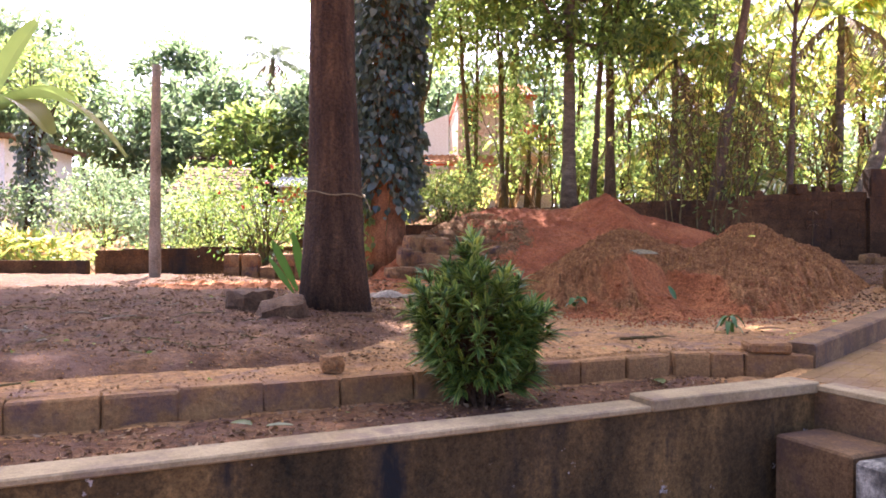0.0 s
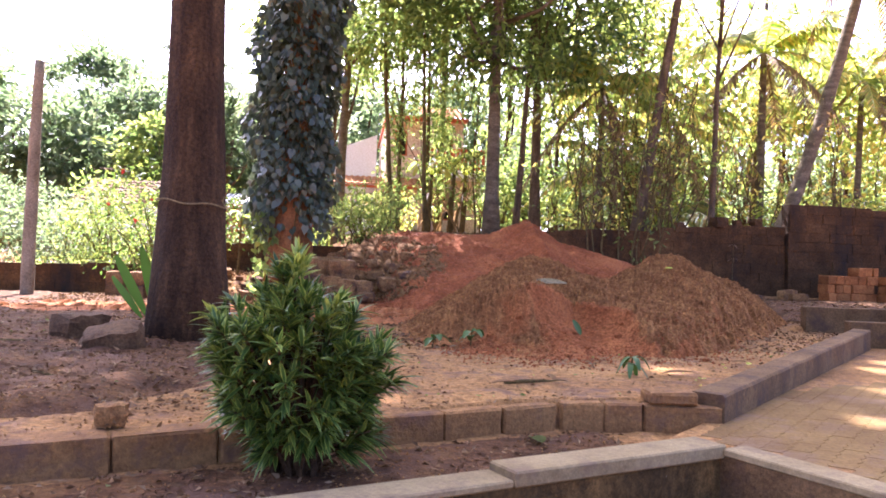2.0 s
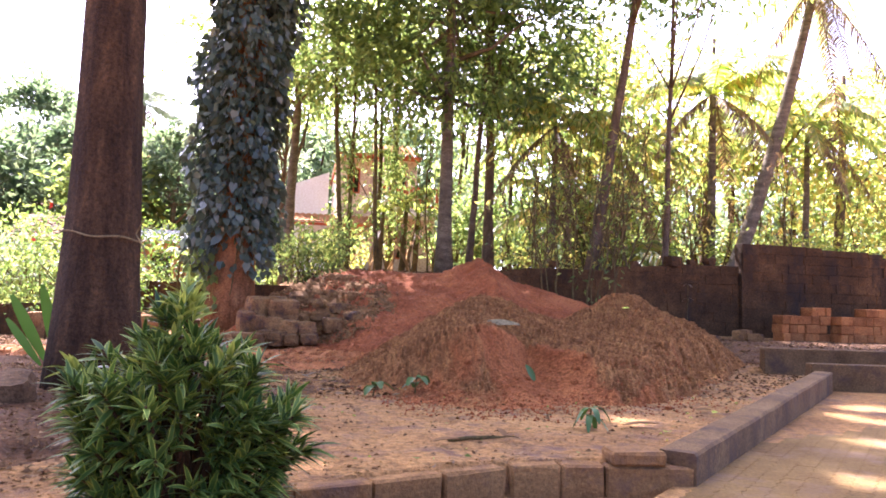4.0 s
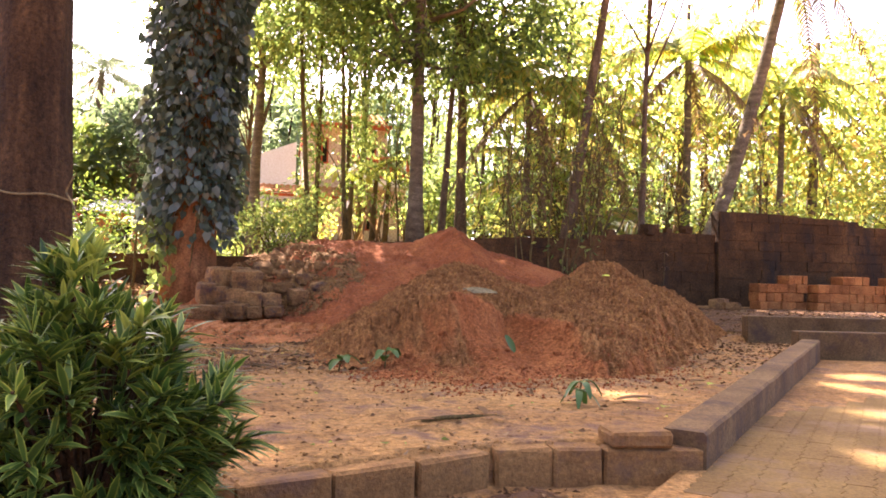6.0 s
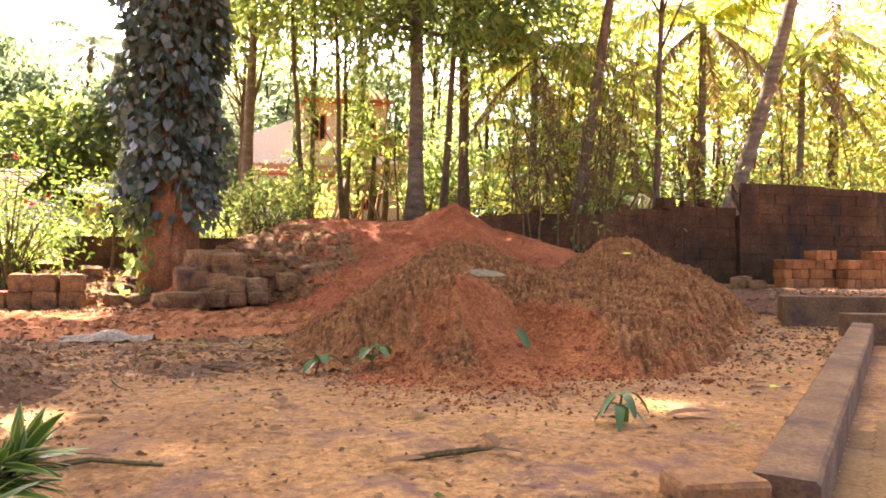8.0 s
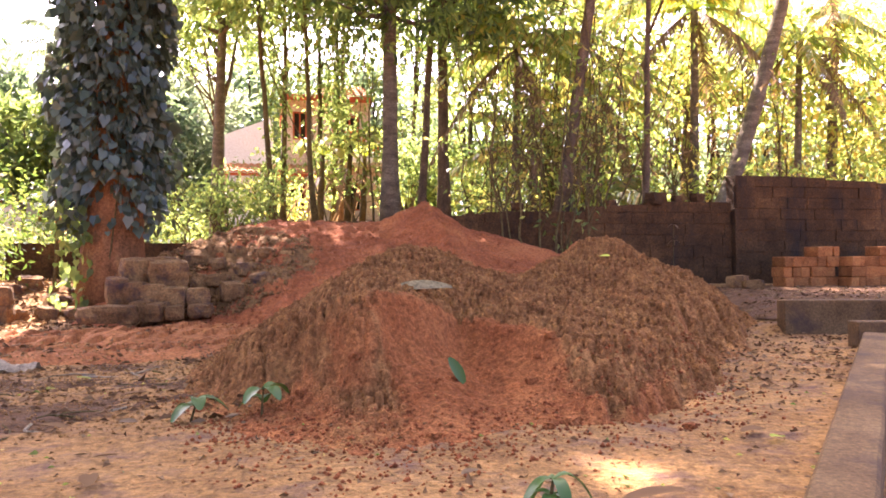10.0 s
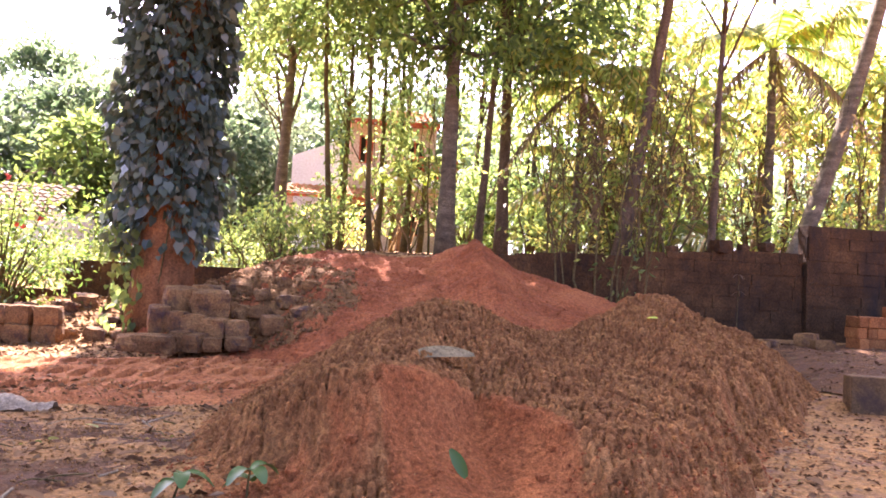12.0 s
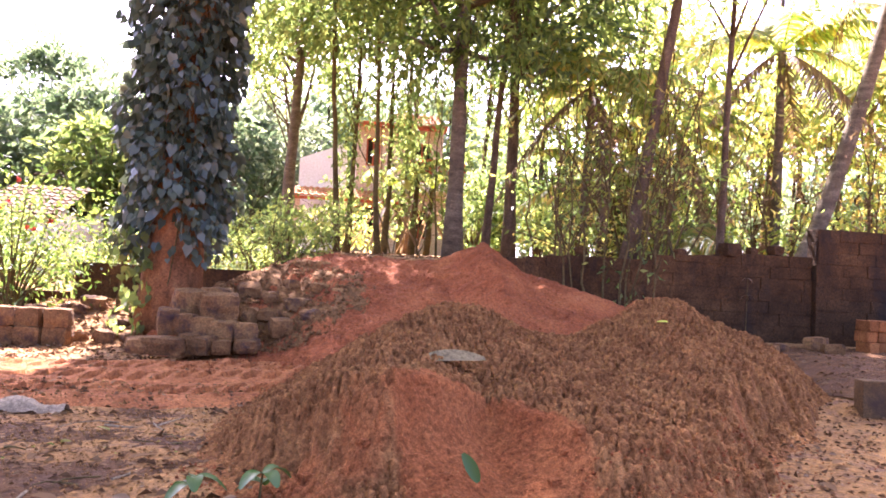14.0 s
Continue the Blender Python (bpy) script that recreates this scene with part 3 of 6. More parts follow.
V, F = sheet(np.arange(1.4, 9.1, 0.0145), np.arange(6.2, 13.6, 0.0155), rough_front)
V, F = keep_above(V, F, lambda x, y: np.maximum(ground_z(x, y), 0.0), 0.004)
me = np_mesh("heap", V, F)
me.attributes.new("crust", "FLOAT", "POINT").data.foreach_set("value", crust_at(V[:, 0], V[:, 1]).astype(np.float32))
tagged(part_mesh("eroded_soil_mound", me, M_CRUST), "heap of red soil with rain-eroded grey-brown crust and cut face", "soil heap")
V, F = sheet(np.arange(-0.6, 8.8, 0.032), np.arange(10.6, 18.8, 0.036), rough_red)
V, F = keep_above(V, F, ground_z)
tagged(part_mesh("red_soil_mound", np_mesh("heap", V, F), M_RED), "broad heap of loose bright red laterite soil", "soil heap")


V, F = sheet(np.arange(0.3, 3.6, 0.03), np.arange(13.3, 16.8, 0.034), lambda x, y: rough_red(x, y) - 0.045 + 0.055 * rubbly(x, y) + 0.06 * fbm(x, y, 2.2, 4, 47.0) + 0.03 * np.abs(fbm(x, y, 8.0, 2, 48.0)))
V, F = keep_above(V, F, rough_red, 0.012)
tagged(part_mesh("stony_soil", np_mesh("stony_soil", V, F), M_ROCKY), "dark stony rubble spilling down the red mound", "soil", kind="structure")


# ---- drain, kerbs, drive ----
def frame_at(o, d, n, z=0.0):
    return Matrix(((d.x, n.x, 0, o.x), (d.y, n.y, 0, o.y), (0, 0, 1, z), (0, 0, 0, 1)))


MD = frame_at(K, D, -N)                  # x along the wall, y away from the drain
drain = tagged(empty("drain_wall", K), "plastered drain wall with mould stains and bare concrete coping", "wall", kind="structure")
drain_inv = Matrix.Translation(-K)


def local(bm, m=None):
    for v in bm.verts:
        v.co = (m or drain_inv) @ v.co
    return bm


bm = bmesh.new()
box(bm, -9, 0.012, -1.0, 0.0, 0.19, -0.135, MD)
part("wall_face", local(bm), M_DRAIN, drain)
bm = bmesh.new()
box(bm, -9, -0.005, -0.135, -1.28, 0.195, -0.10, MD, 0.008)
part("coping", local(bm), M_COPING, drain, "worn pale concrete coping")
bm = bmesh.new()
box(bm, -1.28, -0.012, -0.135, 0.02, 0.20, -0.065, MD, 0.008)
part("coping", local(bm), M_COPING, drain, "raised concrete coping slab")
bm = bmesh.new()
box(bm, 0.0, -5.0, -1.0, 0.16, 0.19, -0.12, MD)
part("wall_face", local(bm), M_CONC, drain)
bm = bmesh.new()
box(bm, -0.008, -5.0, -0.12, 0.17, 0.0, -0.082, MD, 0.006)
part("coping", local(bm), M_COPING, drain)
bm = bmesh.new()
box(bm, -0.42, -0.55, -1.0, -0.02, -0.06, -0.33, MD, 0.015, 0.004)
part("step_block", local(bm), M_CONC, drain, "rough concrete step block in the drain")
bm = bmesh.new()
box(bm, -0.47, -1.15, -1.0, -0.01, -0.6, -0.335, MD, 0.02, 0.006)
part("washed_block", local(bm), M_LIME, drain, "whitewashed block blackened by mould")

kerb = tagged(empty("block_kerb"), "kerb of rough laterite blocks holding back the yard soil", "kerb", kind="structure")
MK = frame_at(Vector((0, 3.62, 0)), Vector((0.9317, 0.3633, 0)), Vector((-0.3633, 0.9317, 0)))
x = -4.6
while x < 2.40:
    w = min(random.uniform(0.36, 0.47), 2.47 - x) if x < 2.1 else 2.47 - x
    bm = bmesh.new()
    up = random.uniform(-0.012, 0.016)
    box(bm, x + 0.002, random.uniform(-0.010, 0.010), -0.24, x + w - 0.004, 0.2, up, MK, 0.011, 0.007)
    part("block", bm, M_KERB, kerb)
    x += w
MK2 = frame_at(Vector((2.30, 4.517, 0)), Vector((0.9943, -0.1066, 0)), Vector((0.1066, 0.9943, 0)))
for x0, x1, up in ((0.0, 0.26, 0.0), (0.268, 0.50, 0.005), (0.508, 0.985, 0.0)):
    bm = bmesh.new()
    box(bm, x0, 0, -0.24, x1, 0.2, up, MK2, 0.012, 0.006)
    part("block", bm, M_KERB, kerb)

ME = frame_at(KA, E, EN)
side = tagged(empty("drive_kerb", KA), "long concrete kerb between the yard and the paved drive", "kerb", kind="structure")
inv = Matrix.Translation(-KA)
LK = (KB - KA).length
for a, b in ((0.0, LK * 0.46), (LK * 0.46, LK)):
    bm = bmesh.new()
    n = 10
    rings = []
    for i in range(n + 1):
        u = a + (b - a) * i / n
        top = 0.068 + 0.088 * u / LK + random.uniform(-0.004, 0.004)
        o = random.uniform(-0.004, 0.004)
        rings.append([bm.verts.new(ME @ Vector((u, v, w))) for v, w in ((o, -0.3), (o, top - 0.016), (o + 0.014, top), (0.196, top + 0.002), (0.21, top - 0.014), (0.21, -0.3))])
    for q, r in zip(rings, rings[1:]):
        for k in range(5):
            bm.faces.new((q[k], r[k], r[k + 1], q[k + 1]))
    bm.faces.new(rings[0])
    bm.faces.new(rings[-1][::-1])
    part("kerb_length", local(bm, inv), M_CONC, side)
slab = bmesh.new()
box(slab, 0.53, -0.015, 0.004, 0.83, 0.17, 0.075, MK2, 0.012, 0.005)
tagged(part("loose_kerb_block", slab, M_KERB), "loose grey-brown block lying on the kerb corner", "block")

cross = tagged(empty("cross_kerb", (8.0, 10.7, 0)), "low plastered wall edging the raised bed of brick stacks", "kerb", kind="structure")
MC = frame_at(Vector((8.02, 10.7, 0)), Vector((0.968, -0.249, 0)), Vector((0.249, 0.968, 0)))
bm = bmesh.new()
box(bm, 0, 0, -0.2, 12, 0.22, 0.375, MC, 0.01)
part("kerb_length", local(bm, Matrix.Translation((-8.0, -10.7, 0))), M_CONC, cross)
bm = bmesh.new()
MC2 = frame_at(Vector((7.72, 9.28, 0)), Vector((0.968, -0.249, 0)), Vector((0.249, 0.968, 0)))
box(bm, 0, 0, -0.2, 12, 0.2, 0.245, MC2, 0.01)
part("kerb_length", local(bm, Matrix.Translation((-8.0, -10.7, 0))), M_CONC, cross)


# ---- boundary walls of laterite blocks ----
def block_wall(name, label, a, b, z0, tops, thick=0.3, bw=0.46, bh=0.23, mat=None, gap=0.002):
    """Courses of single blocks from a to b; tops: heights along it."""
    a, b = Vector(a), Vector(b)
    run = (b - a)
    L = run.length
    d = run.normalized()
    nrm = Vector((-d.y, d.x, 0))
    m = frame_at(a, d, nrm)
    root = tagged(empty(name, a), label, "wall", kind="structure")
    back = Matrix.Translation(-a)
    core = bmesh.new()
    for i in range(len(tops) - 1):
        h = min(tops[i], tops[i + 1]) - 0.06
        box(core, L * i / (len(tops) - 1), 0.035, z0, L * (i + 1) / (len(tops) - 1), thick - 0.03, h, m)
    part("core", local(core, back), mat, root)
    row, z = 0, z0
    while z < max(tops):
        x = -random.uniform(0.0, bw) if row else 0.0
        while x < L:
            w = bw * random.uniform(0.85, 1.15)
            x0, x1 = max(x, 0), min(x + w, L)
            top = np.interp((x0 + x1) / 2 / L, np.linspace(0, 1, len(tops)), tops)
            if x1 - x0 > 0.06 and z + bh * 0.45 < top:
                bm = bmesh.new()
                o = random.uniform(-0.012, 0.012)
                box(bm, x0 + gap, o, z + gap, x1 - gap, thick + o, min(z + bh - gap, top + random.uniform(-0.02, 0.02)), m, 0.004, 0.003)
                part("block", local(bm, back), mat, root)
            x += w
        z += bh
        row += 1
    return root


block_wall("wall_low", "low dark weathered laterite block wall below the trees", (5.2, 17.05, 0), (11.7, 17.05, 0), 0.0, [1.72, 1.85, 1.95, 2.05, 2.15], mat=M_OLDWALL)
block_wall("wall_tall", "taller dark stained laterite wall behind the brick stacks", (11.72, 16.95, 0), (20.0, 16.95, 0), 0.1, [2.72, 2.6, 2.5, 2.4, 2.3], 0.34, mat=M_OLDWALL, gap=0.002)
block_wall("wall_garden", "low laterite wall edging the garden", (-14.0, 16.6, 0), (-7.2, 16.9, 0), -0.1, [0.36, 0.36, 0.40], 0.25, mat=M_OLDWALL)
block_wall("wall_garden_upper", "stepped laterite garden wall", (-7.2, 17.4, 0), (-2.5, 17.95, 0), 0.0, [0.6, 0.64, 0.78], 0.25, mat=M_OLDWALL)
block_wall("wall_garden_high", "laterite garden wall behind the climbing tree", (-2.52, 18.3, 0), (1.4, 18.3, 0), 0.1, [1.25, 1.27, 1.3], 0.25, mat=M_OLDWALL)


# ---- trees ----
def bent(base, height, lean=(0, 0), wig=0.1, n=9):
    t = np.linspace(0, 1, n)
    p = np.zeros((n, 3))
    p[:, 0] = base[0] + lean[0] * t + wig * np.cumsum(rng.normal(size=n)) / n
    p[:, 1] = base[1] + lean[1] * t + wig * np.cumsum(rng.normal(size=n)) / n
    p[:, 2] = base[2] + height * t
    p[0, :2] = base[0], base[1]
    return p


def crown_points(n, centre, radii, clumps, tight=0.33):
    """Leaf places gathered into uneven clumps inside an ellipsoid."""
    c = rng.normal(size=(clumps, 3))
    c /= np.linalg.norm(c, axis=1, keepdims=True)
    c *= rng.uniform(0.35, 1.0, (clumps, 1)) ** 0.6
    k = rng.integers(0, clumps, n)
    size = rng.uniform(0.5, 1.2, clumps)[k][:, None]
    p = c[k] + rng.normal(size=(n, 3)) * tight * size * np.array([1, 1, 0.7])
    return np.asarray(centre) + p * np.asarray(radii), p, c


def clear_gaps(P, base):
    """False for leaves that would block the sun from the patches in GAPS."""
    W = P + np.asarray(base)
    s = np.array(sdir)
    keep = np.ones(len(P), bool)
    for gx, gy, r in GAPS:
        d = W - np.array([gx, gy, 0.0])
        off = d - (d @ s)[:, None] * s
        keep &= np.linalg.norm(off, axis=1) > r + 0.1
    return keep


def tree(label, base, height, r, lean=(0, 0), crown=None, mat=None, leaf=None, n=3000, size=0.2, clumps=26, group="", flare=1.35, limbs=6, stubs=True, aspect=0.42, wig=0.25, sides=10, tight=0.22, upper=None, first=5):
    root = tagged(empty("tree", base), label, "tree", group)
    pts = bent((0, 0, -0.1), height, lean, wig, 12)
    t = np.linspace(0, 1, 12)
    rad = r * (1 - 0.62 * t)
    rad[0] *= flare
    rad[1] *= 1 + (flare - 1) * 0.3
    items = [tube_arrays(pts, rad, sides, 0.04)]
    if crown:
        (cx, cy, cz), rr = crown
        P, rel, cl = crown_points(n, (cx, cy, cz), rr, clumps, tight)
        for i in range(min(limbs, clumps)):
            k = rng.integers(first, 11)
            a = pts[k]
            e = np.array([cx, cy, cz]) + cl[i] * np.array(rr) * 0.9
            m = (a + e) / 2 + np.array([0, 0, -0.1 * np.linalg.norm(e - a)])
            items.append(tube_arrays([a, m, e], [rad[k] * 0.55, rad[k] * 0.35, 0.012], 6))
        ok = clear_gaps(P, base)
        V, F = leaf_arrays(P[ok], rel[ok] * 0.6, np.full(int(ok.sum()), size), aspect)
        # extra crown above the view, added only to cast shade
        if upper:
            n2 = int(n * 2.7)
            P2, rel2, _ = crown_points(n2, *upper, clumps * 2, 0.22)
            ok = clear_gaps(P2, base)
            V2, F2 = leaf_arrays(P2[ok], rel2[ok] * 0.6, np.full(int(ok.sum()), size * 1.3), aspect)
            V, F = join_arrays([(V, F), (V2, F2)])
        part_mesh("crown", np_mesh("crown", V, F), leaf, root)["kind"] = "stuff"
    V, F = join_arrays(items)
    part_mesh("trunk", quads_mesh("trunk", V, F), mat, root, smooth=True)
    return root


def gz(x, y):
    return float(ground_z(np.array([x]), np.array([y]))[0])


# the two great trunks
TRUNK = tree("thick dark-barked tree trunk standing in the yard", (-0.38, 7.0, 0.0), 9.0, 0.30, (-0.1, 0.3), ((0.2, 1.5, 10.5), (4.6, 4.2, 2.0)), M_BARK, L_DEEP, 6000, 0.26, 40, flare=1.35, limbs=14, wig=0.06, sides=20, first=9)
# crown out of view, widened and thickened to shade the yard
CLIMBED = tree("reddish tree trunk wrapped in a dense climber", (-0.2, 15.8, 0.1), 12.0, 0.46, (0.3, 0.2), ((-1.6, 0.8, 13.5), (7.4, 5.6, 2.6)), M_BARKRED, L_DEEP, 27000, 0.38, 230, flare=1.2, limbs=14, wig=0.08, sides=20, first=9)


def heart_arrays(c, d, size):
    """Broad heart-shaped leaves hanging from c along d."""
    n = len(c)
    d = d / (np.linalg.norm(d, axis=1, keepdims=True) + 1e-9)
    s = np.cross(d, rng.normal(size=(n, 3)) * 0.5 + np.array([0, 0, 0.2]))
    s /= np.linalg.norm(s, axis=1, keepdims=True) + 1e-9
    u = np.cross(s, d)
    L = size[:, None]
    pts = [(0, 0, 0), (-0.12, 0.28, 0.03), (0.28, 0.42, 0.0), (1.0, 0.0, -0.10), (0.28, -0.42, 0.0), (-0.12, -0.28, 0.03)]
    V = np.stack([c + d * L * a + s * L * b + u * L * e for a, b, e in pts], 1).reshape(-1, 3)
    i = np.arange(n)[:, None] * 6
    F = np.concatenate([i + np.array([q]) for q in ((0, 1, 2, 3), (0, 3, 4, 5))], 0)
    return V, F


def climber(parent, base_r, z0, z1, n, size, lean, fat=0.32, ragged=2.5):
    z = z0 + (z1 - z0) * rng.uniform(0, 1, n) ** 0.9
    a = rng.uniform(0, 2 * np.pi, n)
    patch = 0.5 + 0.5 * np.sin(a * 2 + z * 1.3) * np.sin(z * 2.1 + a)
    r = base_r + fat * rng.uniform(0.1, 1, n) * (0.25 + 1.15 * patch)
    keep = (z > z0 + 0.9 * np.sin(a * 1.5 + 1) ** 2 * 0.9) | (rng.uniform(size=n) < 0.08)
    z, a, r = z[keep], a[keep], r[keep]
    c = np.stack([r * np.cos(a) + lean[0] * z, r * np.sin(a) + lean[1] * z, z], 1)
    d = np.stack([np.cos(a) * 0.5, np.sin(a) * 0.5, -np.ones_like(a)], 1) + rng.normal(size=(len(a), 3)) * 0.35
    V, F = heart_arrays(c, d, size * rng.uniform(0.55, 1.3, len(a)))
    part_mesh("climber", np_mesh("climber", V, F), L_IVY, parent, "dark glossy climber leaves")["kind"] = "stuff"
    stems = []
    for k in range(9):
        a0 = rng.uniform(0, 6.28)
        zz = np.linspace(0.05, z1, 14)
        aa = a0 + 0.5 * np.sin(zz * 0.7 + k)
        rr = base_r * (1.02 - 0.25 * zz / z1) + 0.02
        stems.append(tube_arrays(np.stack([rr * np.cos(aa) + lean[0] * zz, rr * np.sin(aa) + lean[1] * zz, zz], 1), np.full(14, 0.012), 5))
    V, F = join_arrays(stems)
    part_mesh("vine_stem", quads_mesh("vine_stem", V, F), M_STEM, parent)["kind"] = "stuff"


climber(CLIMBED, 0.42, 1.2, 12.0, 13000, 0.165, (0.025, 0.017), 0.55)
c = np.stack([rng.uniform(-0.75, -0.2, 130), rng.uniform(-0.6, -0.2, 130), rng.uniform(0.15, 1.7, 130)], 1)
V, F = heart_arrays(c, np.tile([[0.0, -0.4, -1.0]], (130, 1)) + rng.normal(size=(130, 3)) * 0.4, 0.13 * rng.uniform(0.6, 1.3, 130))
part_mesh("climber", np_mesh("climber", V, F), L_MID, CLIMBED)["kind"] = "stuff"
# cord tied round the trunk
a = np.linspace(0, 2 * np.pi, 40)
V, F = tube_arrays(np.stack([-0.39 + 0.312 * np.cos(a), 7.03 + 0.312 * np.sin(a), 1.30 + 0.03 * np.cos(a - 2.5) + 0.012 * np.sin(5 * a)], 1), np.full(40, 0.008), 6)
cord = tagged(part_mesh("cord", quads_mesh("cord", V, F), M_ROPE), "grey cord tied round the dark trunk", "cord")
V, F = tube_arrays([(-0.11, 6.88, 1.32), (-0.06, 6.82, 1.40), (-0.03, 6.80, 1.44)], [0.007, 0.006, 0.004], 5)
part_mesh("loose_end", quads_mesh("loose_end", V, F), M_ROPE, cord)
V, F = tube_arrays([(-0.11, 6.88, 1.31), (-0.05, 6.84, 1.22), (0.0, 6.80, 1.10)], [0.007, 0.006, 0.004], 5)
part_mesh("loose_end", quads_mesh("loose_end", V, F), M_ROPE, cord)

# cut pole
pole = tagged(empty("pole", (-5.0, 15.1, 0)), "tall pale bare wooden pole standing in the soil", "pole")
V, F = tube_arrays(bent((0, 0, -0.2), 4.72, (0.08, 0), 0.05, 14), np.linspace(0.125, 0.09, 14), 12, 0.03)
part_mesh("shaft", quads_mesh("shaft", V, F), M_POLE, pole, smooth=True)

# trees on the upper terrace
TT = "trees behind the boundary wall"
# upper: unseen crown added to shade the heap and the ground beside it
tree("straight grey-barked tree with drooping dark leaves", (4.95, 20.3, gz(4.95, 20.3)), 11, 0.21, (0.1, 0), ((0.4, -0.8, 6.6), (3.2, 2.0, 2.6)), M_BARKGREY, L_DEEP, 3300, 0.3, 70, TT, limbs=20, wig=0.12, aspect=0.32, tight=0.17, upper=((0.6, 0.6, 11.5), (4.2, 3.4, 1.6)))
tree("slim dark tree behind the soil heap", (5.9, 21.4, gz(5.9, 21.4)), 9, 0.11, (0.5, 0), ((0.5, 0, 7.0), (1.6, 1.4, 1.8)), M_BARKMID, L_MID, 1800, 0.2, 22, TT)
# upper: unseen crown added to shade the yard's right side
tree("straight brown tree with a leafy top", (6.7, 22.3, gz(6.7, 22.3)), 11, 0.17, (-0.1, 0), ((0.6, -1.0, 6.6), (2.9, 2.0, 2.6)), M_BARKMID, L_DEEP, 2700, 0.3, 60, TT, limbs=18, wig=0.1, aspect=0.32, tight=0.17, upper=((1.0, 0.2, 11.2), (4.6, 4.0, 1.5)))
# crown lifted out of view and enlarged to shade the drive
tree("leaning brown tree above the low wall", (8.4, 18.5, gz(8.4, 18.5)), 12.5, 0.15, (2.0, 0.2), ((1.4, 0, 12.4), (4.4, 3.6, 2.0)), M_BARKMID, L_MID, 5200, 0.3, 60, TT, wig=0.25)
# crown raised and widened to shade the raised bed
tree("thin straight dark tree above the low wall", (10.45, 18.4, gz(10.45, 18.4)), 9.5, 0.085, (0.25, 0), ((0.6, -0.2, 8.7), (2.9, 2.0, 1.7)), M_BARKMID, L_DEEP, 2600, 0.26, 40, TT, wig=0.12)
tree("old grey tree with a forked top", (0.7, 26.0, gz(0.7, 26)), 8.5, 0.22, (0.2, 0), ((-0.2, 0, 8.0), (3.4, 2.4, 2.2)), M_BARKGREY, L_MID, 3400, 0.3, 70, TT, wig=0.3)
tree("slim tree with light green leaves", (3.3, 21.5, gz(3.3, 21.5)), 8.5, 0.07, (-0.3, 0), ((0.0, -0.3, 6.2), (2.4, 1.6, 2.2)), M_STEM, L_MID, 2300, 0.27, 60, TT)
# upper: unseen crown added to shade the red mound
tree("slim tree with light green leaves", (2.3, 22.0, gz(2.3, 22)), 9, 0.08, (-0.4, 0), ((-0.4, 0.0, 6.4), (2.4, 1.6, 1.7)), M_STEM, L_MID, 1900, 0.27, 60, TT, upper=((-1.0, -1.0, 9.8), (3.0, 2.4, 1.1)))
for x, y, h, cz, rr, leaf, n in ((6.9, 28.0, 10, 8.4, (2.4, 2.0, 2.4), L_DEEP, 1500), (4.6, 29.5, 11, 10.2, (2.8, 1.6, 1.6), L_MID, 1500), (8.5, 26.5, 8, 6.0, (2.0, 1.8, 2.8), L_MID, 1700), (0.2, 30.0, 9, 7.4, (2.4, 1.6, 1.5), L_MID, 1500)):
    tree("leafy green tree screening the house", (x, y, gz(x, y)), h, 0.1, (0.2, 0), ((0, 0, cz), rr), M_BARKMID, leaf, n, 0.28, 60, TT, limbs=14, tight=0.2)
tree("broad tree with yellow-green leaves", (20.2, 24.0, gz(20.2, 24)), 8, 0.22, (0.3, 0), ((0, 0, 5.2), (4.2, 3.0, 3.0)), M_BARKMID, L_YEL, 3800, 0.34, 70, TT, limbs=12)
tree("broad tree with yellow-green leaves", (25.5, 26.0, gz(25, 26)), 8, 0.25, (0.3, 0), ((0, 0, 5.6), (4.5, 3.4, 3.6)), M_BARKMID, L_YEL, 3800, 0.36, 70, TT, limbs=12)
tree("tall tree with a yellow-green crown", (16.6, 27.0, gz(16.6, 27)), 10, 0.2, (0.4, 0), ((0, 0, 6.6), (3.6, 3.0, 3.0)), M_BARKMID, L_YEL, 3000, 0.36, 60, TT, limbs=12)
tree("tall tree with a yellow-green crown", (11.5, 26.5, gz(11.5, 26.5)), 10, 0.17, (0.4, 0), ((0, 0, 6.8), (3.0, 2.6, 3.0)), M_BARKMID, L_YEL, 2700, 0.36, 56, TT, limbs=12)


